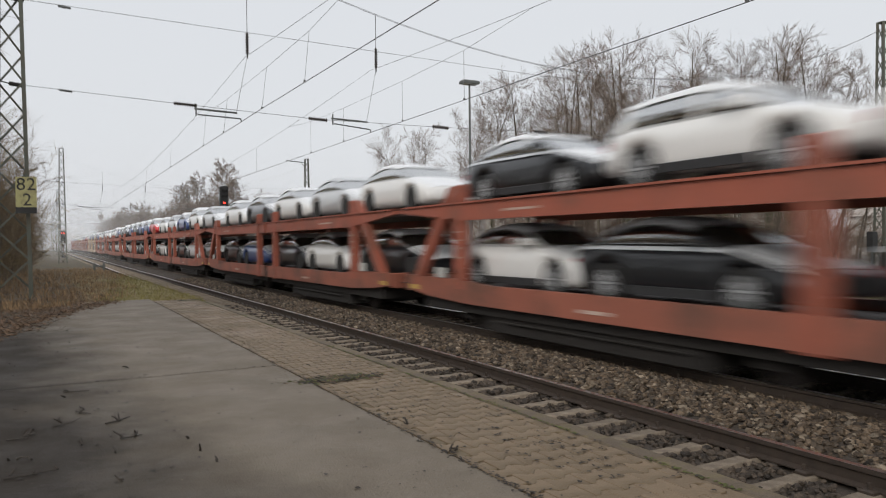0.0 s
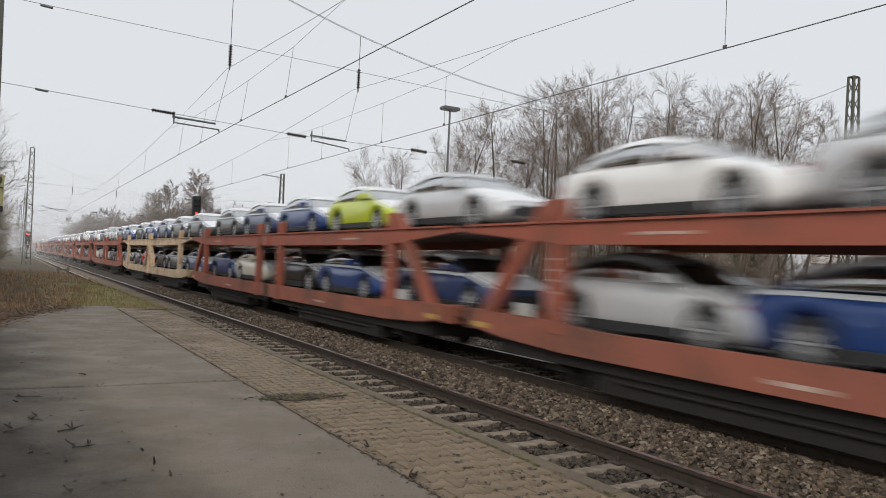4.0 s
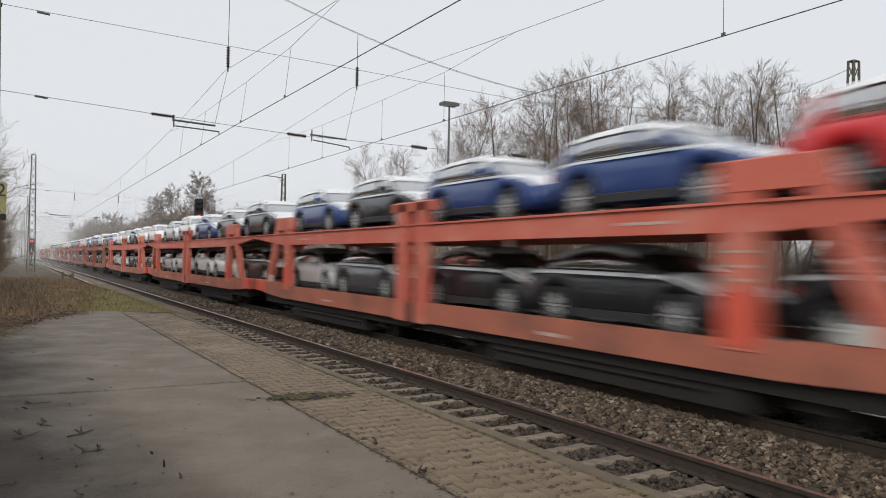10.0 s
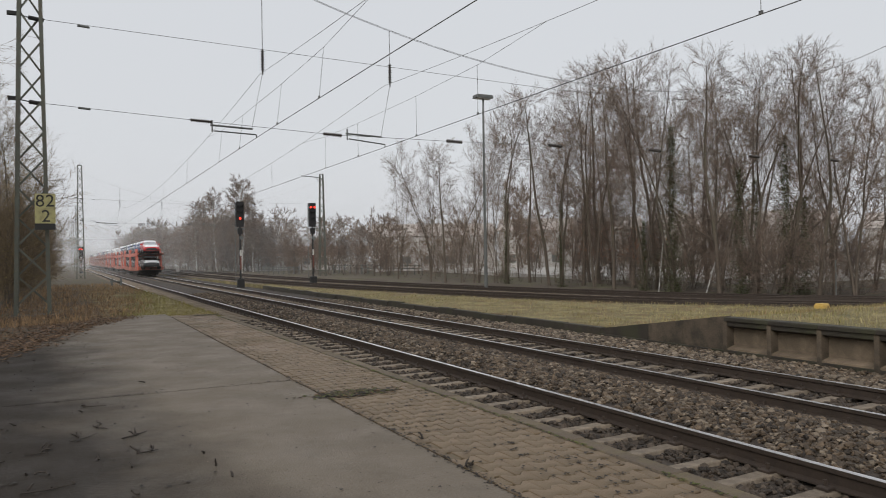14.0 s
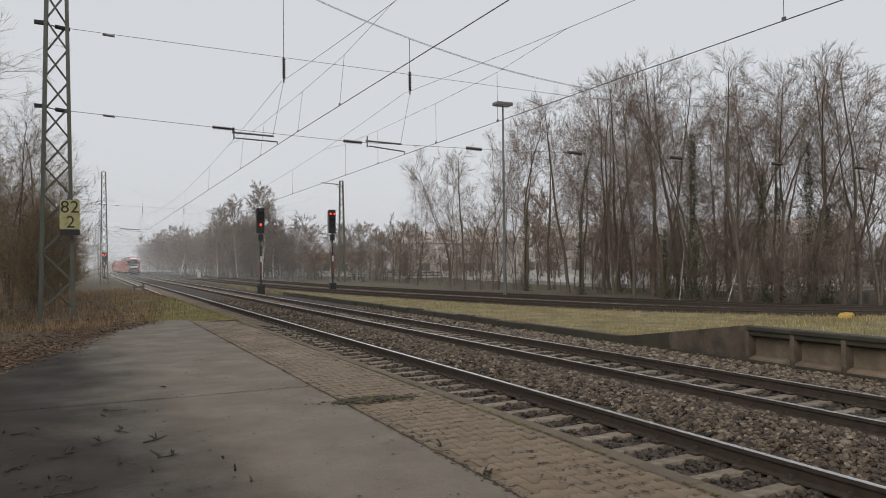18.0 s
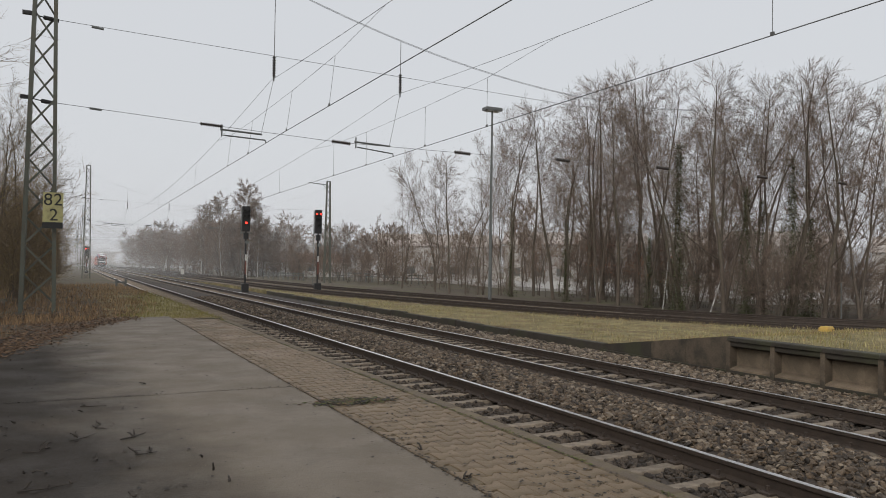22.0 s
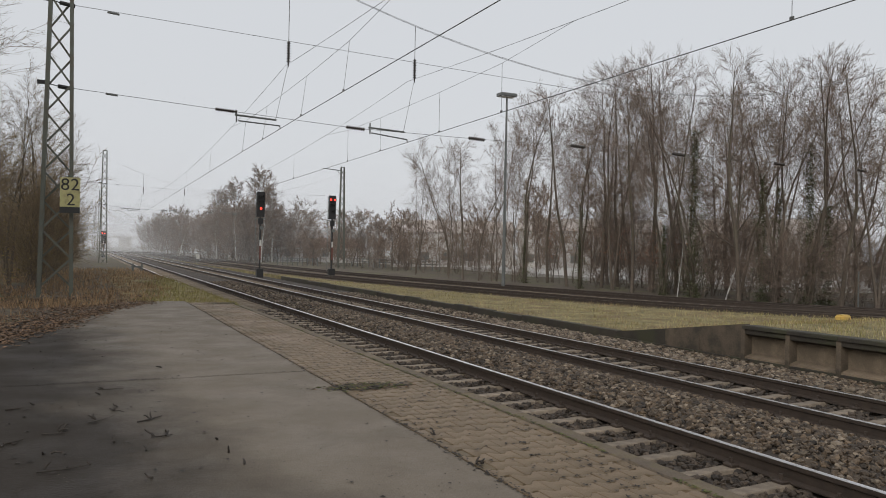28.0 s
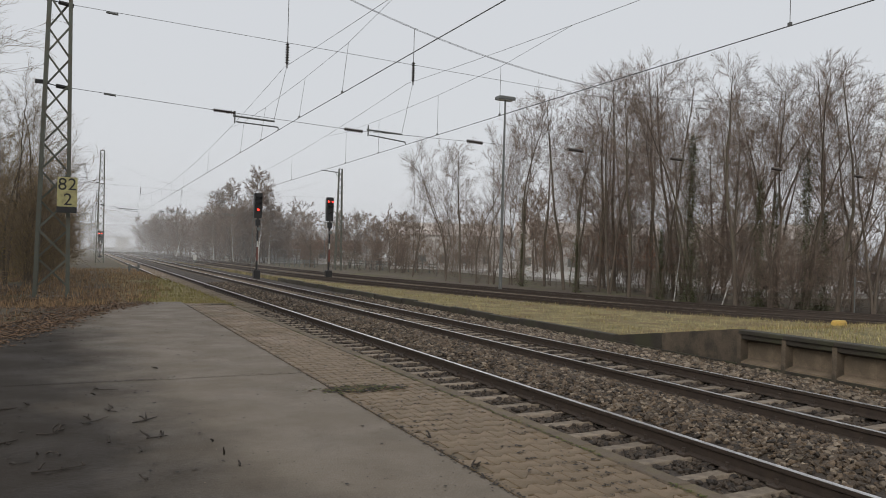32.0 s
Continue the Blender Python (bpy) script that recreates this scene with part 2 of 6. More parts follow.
M["wagon_cream_sill"] = surface("grimy_cream_wagon_paint", (0.52, 0.40, 0.27), (0.40, 0.30, 0.2), 0.55, scale=1.4, fine=25, third=(0.22, 0.11, 0.065), third_scale=1.6, third_amount=0.7, bump=0.05)
M["stencil"] = surface("worn_white_stencil", (0.52, 0.42, 0.36), (0.40, 0.26, 0.20), 0.7, scale=9, fine=60)
M["under"] = surface("grimy_underframe", (0.013, 0.011, 0.010), (0.02, 0.016, 0.013), 0.85, scale=3, fine=30, bump=0.2)
M["deck"] = surface("dark_deck_plate", (0.06, 0.035, 0.028), (0.035, 0.025, 0.022), 0.7, scale=3, fine=40, bump=0.2)
M["wheel_steel"] = surface("wheel_steel", (0.06, 0.05, 0.045), (0.04, 0.033, 0.03), 0.6, metal=0.5, scale=5)
M["tyre"] = surface("tyre_rubber", (0.018, 0.018, 0.018), (0.028, 0.027, 0.026), 0.85, scale=10)
M["rim"] = surface("alloy_rim", (0.58, 0.59, 0.6), (0.46, 0.47, 0.48), 0.4, metal=0.3, scale=8)
M["headlight"] = surface("headlight_glass", (0.60, 0.62, 0.64), (0.25, 0.26, 0.27), 0.1, scale=12, fine=60, coat=0.8)
M["taillight"] = surface("tail_light", (0.35, 0.02, 0.02), (0.25, 0.015, 0.015), 0.15, scale=10, coat=0.5)
M["trim"] = surface("black_plastic", (0.02, 0.02, 0.021), (0.03, 0.03, 0.031), 0.55, scale=8, fine=80)
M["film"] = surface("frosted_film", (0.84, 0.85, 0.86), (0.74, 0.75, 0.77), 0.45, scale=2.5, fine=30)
M["shoulder_highlight"] = surface("grey_highlight", (0.58, 0.6, 0.62), (0.48, 0.5, 0.52), 0.4, scale=2.5, fine=30)


def pane(name, tint, rough):
    """Thin car glass: it lets light through and mirrors the sky by its angle."""
    m = bpy.data.materials.new(name)
    m.use_nodes = True
    n, l = m.node_tree.nodes, m.node_tree.links
    n.clear()
    out = n.new("ShaderNodeOutputMaterial")
    mix = n.new("ShaderNodeMixShader")
    clear = n.new("ShaderNodeBsdfTransparent")
    clear.inputs[0].default_value = (*tint, 1)
    shine = n.new("ShaderNodeBsdfGlossy")
    shine.inputs["Roughness"].default_value = rough
    fr = n.new("ShaderNodeLayerWeight")
    fr.inputs[0].default_value = 0.5
    pw = n.new("ShaderNodeMapRange")
    pw.interpolation_type = "SMOOTHSTEP"
    pw.inputs["To Min"].default_value = 0.62
    pw.inputs["To Max"].default_value = 0.9
    l.new(fr.outputs["Facing"], pw.inputs["Value"])
    l.new(pw.outputs[0], mix.inputs[0])
    l.new(clear.outputs[0], mix.inputs[1])
    l.new(shine.outputs[0], mix.inputs[2])
    l.new(mix.outputs[0], out.inputs[0])
    return m


M["glass"] = pane("car_glass", (0.88, 0.92, 0.91), 0.08)
M["seat"] = surface("dark_upholstery", (0.025, 0.025, 0.027), (0.04, 0.04, 0.042), 0.8, scale=6)
PAINT = {
    "white": (0.76, 0.75, 0.73), "cream": (0.64, 0.60, 0.52), "silver": (0.58, 0.585, 0.59), "grey": (0.085, 0.088, 0.092),
    "black": (0.014, 0.015, 0.017), "green": (0.045, 0.062, 0.062), "navy": (0.028, 0.048, 0.12), "blue": (0.02, 0.052, 0.18), "red": (0.55, 0.025, 0.03), "lime": (0.48, 0.56, 0.03),
}
for key, c in PAINT.items():
    M["car_" + key] = surface("car_paint_" + key, c, [v * 0.9 for v in c], 0.3, scale=2, fine=30, coat=0.6, spec=0.35, metal=0.25 if key in ("silver", "grey") else 0.0)


# ---- mesh helpers ----
class Geo:
    """Collects vertices and faces for one mesh."""

    def __init__(self):
        self.v, self.f = [], []

    def add(self, verts, faces):
        k = len(self.v)
        self.v.extend(verts)
        self.f.extend([tuple(i + k for i in f) for f in faces])
        return self

    def box(self, x0, x1, y0, y1, z0, z1, c=0.0):
        if c <= 0:
            v = [(x, y, z) for z in (z0, z1) for y in (y0, y1) for x in (x0, x1)]
            return self.add(v, [(0, 2, 3, 1), (4, 5, 7, 6), (0, 1, 5, 4), (2, 6, 7, 3), (0, 4, 6, 2), (1, 3, 7, 5)])
        ring = lambda d, z: [(x0 + d + 0, y0 + d, z), (x1 - d, y0 + d, z), (x1 - d, y1 - d, z), (x0 + d, y1 - d, z)]
        v = ring(0, z0) + ring(0, z1 - c) + ring(c, z1)
        f = [(3, 2, 1, 0), (8, 9, 10, 11)]
        for a in (0, 4):
            f += [(a + i, a + (i + 1) % 4, a + 4 + (i + 1) % 4, a + 4 + i) for i in range(4)]
        return self.add(v, f)

    def tube(self, p, q, r, r2=None, n=6, caps=True):
        p, q = Vector(p), Vector(q)
        r2 = r if r2 is None else r2
        d = (q - p)
        if d.length < 1e-6:
            return self
        d.normalize()
        a = d.orthogonal().normalized()
        b = d.cross(a)
        v = []
        for o, rr in ((p, r), (q, r2)):
            for i in range(n):
                w = 2 * math.pi * i / n
                v.append(tuple(o + a * (rr * math.cos(w)) + b * (rr * math.sin(w))))
        f = [(i, (i + 1) % n, n + (i + 1) % n, n + i) for i in range(n)]
        if caps:
            f += [tuple(range(n - 1, -1, -1)), tuple(range(n, 2 * n))]
        return self.add(v, f)

    def path(self, pts, r, n=5):
        for p, q in zip(pts, pts[1:]):
            self.tube(p, q, r, n=n, caps=False)
        return self

    def wire(self, pts, r, n=5):
        """One continuous wire along the points."""
        pts = [Vector(p) for p in pts]
        v, f = [], []
        for k, p in enumerate(pts):
            d = (pts[min(k + 1, len(pts) - 1)] - pts[max(k - 1, 0)]).normalized()
            a = d.cross(Vector((0, 0, 1)))
            a = a.normalized() if a.length > 1e-4 else Vector((1, 0, 0))
            b = d.cross(a)
            v += [tuple(p + a * (r * math.cos(6.2832 * i / n)) + b * (r * math.sin(6.2832 * i / n))) for i in range(n)]
        for k in range(len(pts) - 1):
            f += [(k * n + i, k * n + (i + 1) % n, (k + 1) * n + (i + 1) % n, (k + 1) * n + i) for i in range(n)]
        return self.add(v, f)

    def prism(self, poly, axis, a, b):
        """Extrudes a polygon along an axis; poly holds the other two coordinates in order."""
        n = len(poly)
        put = {"x": lambda u, w, s: (s, u, w), "y": lambda u, w, s: (u, s, w), "z": lambda u, w, s: (u, w, s)}[axis]
        v = [put(u, w, s) for s in (a, b) for u, w in poly]
        f = [(i, (i + 1) % n, n + (i + 1) % n, n + i) for i in range(n)] + [tuple(range(n - 1, -1, -1)), tuple(range(n, 2 * n))]
        return self.add(v, f)

    def strut(self, p, q, w, d, up=(0, 0, 1)):
        """A flat bar from p to q, w wide across and d deep."""
        p, q = Vector(p), Vector(q)
        t = (q - p).normalized()
        s = t.cross(Vector(up))
        s = s.normalized() if s.length > 1e-4 else t.orthogonal().normalized()
        u = s.cross(t).normalized()
        v = []
        for o in (p, q):
            for i, j in ((-1, -1), (1, -1), (1, 1), (-1, 1)):
                v.append(tuple(o + s * (i * w / 2) + u * (j * d / 2)))
        return self.add(v, [(0, 1, 2, 3), (7, 6, 5, 4), (0, 4, 5, 1), (1, 5, 6, 2), (2, 6, 7, 3), (3, 7, 4, 0)])

    def disc(self, centre, axis, r, depth, n=14, r_in=0.0):
        c = Vector(centre)
        a = Vector(axis).normalized() * (depth / 2)
        return self.tube(c - a, c + a, r, n=n)

    def mesh(self, name, smooth=False):
        me = bpy.data.meshes.new(name)
        me.from_pydata(self.v, [], self.f)
        bm = bmesh.new()
        bm.from_mesh(me)
        bmesh.ops.recalc_face_normals(bm, faces=bm.faces)
        bm.to_mesh(me)
        bm.free()
        if smooth:
            me.shade_smooth()
        return me


def part(name, geo, material, parent=None, label="", smooth=False, at=None):
    """One mesh object, linked under a thing or a part."""
    me = geo if isinstance(geo, bpy.types.Mesh) else geo.mesh(name, smooth)
    if not me.materials:
        me.materials.append(M[material])
    ob = new(name, me)
    if parent:
        ob.parent = parent
    if at is not None:
        ob.matrix_basis = at
    if label:
        tagged(ob, label)
    return ob


def thing(name, label, category, group="", kind="", at=None):
    ob = new(name)
    ob.empty_display_size = 0.2
    if at is not None:
        ob.matrix_basis = at
    return tagged(ob, label, category, group, kind)


def structure(name, geo, material, label, category="", smooth=False):
    return tagged(part(name, geo, material, smooth=smooth), label, category or name.split("_")[0], kind="structure")


MOVING = []  # things that ride with the train


# ---- plan ----
T1, T2 = 5.277, 9.185          # track centres
PZ = 0.55                      # platform height above the rails
rng = np.random.default_rng(7)


def lerp(a, b, u):
    return a + (b - a) * u


def smooth(a, b, x):
    u = min(1.0, max(0.0, (x - a) / (b - a)))
    return u * u * (3 - 2 * u)


def far_track(y, k=0):
    """Centre line of the sidings beyond the grass: k = 0 the nearer one."""
    pts = ((-40, 43.0), (0, 31.0), (17, 25.7), (19, 24.0), (22.5, 21.9), (27.6, 20.1), (36, 18.5), (48, 16.6), (62, 15.4), (90, 14.9), (400, 14.9))
    for (ya, xa), (yb, xb) in zip(pts, pts[1:]):
        if y <= yb:
            x = lerp(xa, xb, smooth(ya, yb, y) * 0.35 + 0.65 * (y - ya) / (yb - ya))
            break
    else:
        x = 14.9
    return x + (4.6 * (1 - smooth(50, 130, y)) + 3.8 * smooth(50, 130, y) if k else 0.0)


def ground_z(x, y):
    base = -0.42 + 0.05 * noise.noise((x * 0.15, y * 0.15, 0))
    if y > 19.3:                                   # bank beyond the platform's end
        top = lerp(0.48, 0.10, smooth(26, 70, y))
        z = lerp(top, -0.3, smooth(3.45, 4.3, x))
        if x > 4.3:
            z = base
        if x < 2.2:
            z += 0.06 * noise.noise((x * 0.7, y * 0.5, 3)) + 0.25 * smooth(-2, -9, x)
    else:
        z = -0.45 if x > -1.6 - 0.35 * (18 - y) * 0.0 else 0.44
        if x < 0.3 - 0.28 * (18 - y):
            z = 0.50 + 0.05 * noise.noise((x * 0.8, y * 0.8, 3)) + 0.3 * smooth(-4, -10, x)
    if x > 12.67:                                  # grass beyond the second track
        g = lerp(0.52, -0.03, min(1.0, max(0.0, (y - 11.4) / 4.0)))
        fx = far_track(y) - 2.3
        z = lerp(g, -0.3, smooth(fx - 0.5, fx + 0.5, x)) + 0.03 * noise.noise((x * 0.9, y * 0.9, 9))
        if x > fx + 12:
            z = -0.3 + 0.25 * noise.noise((x * 0.1, y * 0.1, 5))
    return z


def make_ground():
    xs = [-3000, -800, -250, -100, -60, -40, -28, -20, -15] + [-12 + 0.75 * i for i in range(14)] + [-1.5 + 0.35 * i for i in range(15)] + \
         [3.6, 3.8, 4.0, 4.15, 4.3, 6, 8, 10, 12, 12.66, 12.68] + [12.9 + 0.5 * i for i in range(40)] + [34, 37, 41, 46, 52, 60, 75, 100, 200, 500, 1200, 3000]
    ys = [-3000, -700, -200, -100, -60, -40, -30, -20, -14, -9] + [-5 + 1.0 * i for i in range(24)] + [19.29, 19.31] + [19.8 + 0.8 * i for i in range(50)] + \
         [62, 66, 72, 80, 90, 105, 125, 150, 180, 220, 280, 360, 500, 800, 1500, 3000]
    g = Geo()
    nx = len(xs)
    v = [(x, y, ground_z(x, y)) for y in ys for x in xs]
    f, slot = [], []
    for j in range(len(ys) - 1):
        for i in range(nx - 1):
            f.append((j * nx + i, j * nx + i + 1, (j + 1) * nx + i + 1, (j + 1) * nx + i))
            cx, cy = (xs[i] + xs[i + 1]) / 2, (ys[j] + ys[j + 1]) / 2
            green = 12.5 < cx < far_track(cy) - 2.0 or (cy > 19.3 and 1.0 < cx < 3.6 and cy < 45)
            slot.append(1 if green and abs(cy) < 400 else 0)
    me = bpy.data.meshes.new("ground")
    me.from_pydata(v, [], f)
    me.materials.append(M["soil"])
    me.materials.append(M["grass_ground"])
    me.polygons.foreach_set("material_index", slot)
    tagged(new("ground", me), "brown soil and thin winter grass beside railway tracks", "ground", kind="structure")


make_ground()

# ---- ballast ----
RAIL = [(-0.0725, -0.172), (0.0725, -0.172), (0.0725, -0.158), (0.012, -0.138), (0.010, -0.052), (0.036, -0.040), (0.036, -0.006), (0.026, 0.0),
        (-0.026, 0.0), (-0.036, -0.006), (-0.036, -0.040), (-0.010, -0.052), (-0.012, -0.138), (-0.0725, -0.158)]


def ballast_bed():
    prof = [(3.62, -0.34), (3.9, -0.225), (6.05, -0.225), (6.30, -0.16), (7.0, -0.07), (7.6, -0.08), (8.2, -0.17), (8.45, -0.235), (9.95, -0.235),
            (10.15, -0.16), (10.9, -0.15), (11.9, -0.24), (12.6, -0.26)]
    g = Geo()
    ys = [-60, -20, -5] + [0 + 2 * i for i in range(30)] + [70, 90, 120, 160, 220, 300, 420]
    n = len(prof)
    v = []
    for y in ys:
        for x, z in prof:
            v.append((x, y, z + 0.025 * noise.noise((x * 1.7, y * 0.6, 1))))
    f = [(j * n + i, j * n + i + 1, (j + 1) * n + i + 1, (j + 1) * n + i) for j in range(len(ys) - 1) for i in range(n - 1)]
    g.add(v, f)
    structure("ballast_bed", g, "ballast_bed", "brown-grey ballast bed under the two main tracks", "ballast")


ballast_bed()


def straight_track(cx, name, label):
    t = thing(name, label, "railway track", kind="structure")
    for s in (-0.7535, 0.7535):
        rail = Geo().prism([(cx + s + u, w) for u, w in RAIL], "y", -60, 420)
        r = part("rail", rail, "rail", t)
        part("running_surface", Geo().box(cx + s - 0.034, cx + s + 0.034, -60, 420, 0.0, 0.003), "rail_top", r, "polished steel running surface")
    return t


track_near = straight_track(T1, "track_near", "railway track with rusty rails on concrete sleepers")
track_main = straight_track(T2, "track_main", "railway track with polished rails on concrete sleepers")


def siding(k):
    t = thing("siding", "rusty siding track curving beside a grass strip", "railway track", kind="structure")
    ys = [-30 + 2.0 * i for i in range(75)] + [125, 140, 160, 200, 260, 400]
    for s in (-0.7535, 0.7535):
        g = Geo()
        n = len(RAIL)
        v = [(far_track(y, k) + s + u, y, w) for y in ys for u, w in RAIL]
        f = [(j * n + i, j * n + (i + 1) % n, (j + 1) * n + (i + 1) % n, (j + 1) * n + i) for j in range(len(ys) - 1) for i in range(n)]
        part("rail", g.add(v, f), "rail", t)
    g = Geo()
    v = [(far_track(y, k) + u, y, w) for y in ys for u, w in ((-1.9, -0.32), (-1.4, -0.2), (1.4, -0.2), (1.9, -0.32))]
    f = [(j * 4 + i, j * 4 + i + 1, (j + 1) * 4 + i + 1, (j + 1) * 4 + i) for j in range(len(ys) - 1) for i in range(3)]
    part("ballast", g.add(v, f), "ballast_bed", t)
    g = Geo()
    y = 5.0
    while y < 110:
        x = far_track(y, k)
        dx = (far_track(y + 0.5, k) - far_track(y - 0.5, k))
        c, s = 1 / math.hypot(1, dx), -dx / math.hypot(1, dx)
        corners = [(x + a * 1.3 * c - b * 0.13 * s, y + a * 1.3 * s + b * 0.13 * c) for a, b in ((-1, -1), (1, -1), (1, 1), (-1, 1))]
        g.prism(corners, "z", -0.25, -0.172)
        y += 0.63
    tagged(part("sleepers", g, "sleeper", t), kind="stuff")


siding(0)
siding(1)

# ---- near platform ----
XP, XJ, XE = 2.30, 3.31, 3.47      # asphalt edge, paver edge, kerb edge
YEND = 19.5


def asphalt_slab(name, ya, yb, crack_lo, crack_hi):
    """A slab whose left side follows the litter, cracked square across."""
    def left(y):
        return max(-9.0, 0.3 - 0.28 * (18 - y)) - 0.5 if y < 18 else lerp(-0.2, 0.9, (y - 18) / 1.5)
    g = Geo()
    ny, nx = max(4, int((yb - ya) / 0.8)), 14
    v = []
    for j in range(ny + 1):
        y = lerp(ya, yb, j / ny)
        for i in range(nx + 1):
            x = lerp(left(y), XP - 0.012, i / nx)
            wob = 0.025 * noise.noise((x * 1.7, 1.0, 4)) + 0.05 * noise.noise((x * 0.5, 2.0, 4))
            yy = y + (wob if (j == ny and crack_hi) or (j == 0 and crack_lo) else 0.0)
            if j == ny and not crack_hi:
                yy += 0.25 * noise.noise((x * 0.9, 0, 7)) + (0.45 if x > 0.9 else 0)
            v.append((x, yy, PZ + 0.006 * noise.noise((x * 0.6, y * 0.5, 2))))
    f = [(j * (nx + 1) + i, j * (nx + 1) + i + 1, (j + 1) * (nx + 1) + i + 1, (j + 1) * (nx + 1) + i) for j in range(ny) for i in range(nx)]
    g.add(v, f)
    me = g.mesh(name)
    ob = tagged(part(name, me, "asphalt"), "damp grey asphalt platform surface with dark stains", "platform", kind="structure")
    m = ob.modifiers.new("thick", "SOLIDIFY")
    m.thickness = 0.08
    m.offset = -1
    return ob


asphalt_slab("platform_surface", -30, 8.26, False, True)
asphalt_slab("platform_surface", 8.270, YEND, True, False)
structure("platform_core", Geo().box(-9, XE - 0.10, -30, YEND - 0.2, -0.4, PZ - 0.075), "joint", "dark earth core of the platform", "platform")

paving = thing("paving", "reddish-brown interlocking concrete paving along the platform edge", "paving", kind="structure")
KERB = thing("platform_kerb", "worn mossy concrete kerb stones at the platform edge", "kerb", kind="structure")
kerb_mesh = Geo().box(XJ + 0.012, XE, -0.494, 0.494, PZ - 0.18, PZ, 0.012).mesh("kerb_stone")
y = -24.0
while y < 19:
    part("kerb_stone", kerb_mesh, "kerb", KERB, at=pose(0, y, 0.004 * math.sin(y * 3.1)))
    y += 1.0
structure("platform_face", Geo().box(XE - 0.099, XE - 0.03, -30, YEND - 0.1, -0.45, PZ - 0.18), "concrete", "stained concrete face below the platform kerb", "wall")

# ---- second platform wall ----
wall2 = thing("platform_wall", "stained concrete platform retaining wall with recessed panels", "retaining wall", kind="structure")
WX = 12.5


WP = 1.1                       # pitch of the wall's panels
panel = Geo().box(WX + 0.15, WX + 0.2, 0.05, WP - 0.05, -0.45, PZ - 0.1).mesh("panel")
post_m = Geo().box(WX - 0.06, WX + 0.2, -0.048, 0.048, -0.45, PZ - 0.1, 0.012).mesh("wall_post")
ledge_m = Geo().prism([(WX - 0.05, -0.16), (WX + 0.16, -0.16), (WX + 0.16, -0.07), (WX - 0.05, -0.125)], "y", 0.05, WP - 0.05).mesh("ledge")
plinth_m = Geo().box(WX - 0.06, WX + 0.12, 0.05, WP - 0.05, -0.45, -0.162, 0.01).mesh("plinth")
lintel_m = Geo().prism([(WX - 0.05, PZ - 0.101), (WX + 0.15, PZ - 0.101), (WX + 0.15, PZ - 0.26), (WX - 0.05, PZ - 0.20)], "y", 0.05, WP - 0.05).mesh("lintel")
cope_m = Geo().box(WX - 0.09, WX + 0.2, 0.003, WP - 0.003, PZ - 0.1, PZ - 0.02, 0.014).mesh("coping")
for i in range(20):
    y = 11.36 - WP * (i + 1)
    part("panel", panel, "panel_concrete", wall2, at=pose(0, y, 0))
    part("wall_post", post_m, "concrete", wall2, at=pose(0, y + WP, 0))
    part("ledge", ledge_m, "panel_concrete", wall2, at=pose(0, y, 0))
    # plinths, lintels and coping are darker than the panels
    part("plinth", plinth_m, "dark_concrete", wall2, at=pose(0, y, 0))
    part("lintel", lintel_m, "dark_concrete", wall2, at=pose(0, y, 0))
    part("coping", cope_m, "dark_concrete", wall2, at=pose(0, y, 0))
ramp_z = lambda y: lerp(PZ - 0.01, -0.04, (y - 11.41) / 4.1)
for ya, yb, mat in ((11.412, 12.60, "concrete"), (12.61, 13.70, "concrete"), (13.71, 15.5, "dark_concrete")):
    part("ramp_wall", Geo().prism([(ya, -0.17), (yb, -0.17), (yb, ramp_z(yb)), (ya, ramp_z(ya))], "x", WX - 0.03, WX + 0.2), mat, wall2)
part("ramp_plinth", Geo().box(WX - 0.05, WX + 0.2, 11.412, 15.5, -0.45, -0.173, 0.01), "dark_concrete", wall2)
y, k = 15.51, 0
while y < 52:                  # uneven low edging stones
    run = 1.6 + 0.5 * math.sin(k * 2.3)
    dz = 0.018 * math.sin(k * 1.7) + 0.012 * math.sin(k * 4.1)
    part("edging_stone", Geo().box(WX - 0.03 + 0.02 * math.sin(k * 3.3), WX + 0.16, y, y + run - 0.012, -0.45, -0.02 + dz, 0.015), "dark_concrete", wall2)
    y, k = y + run, k + 1


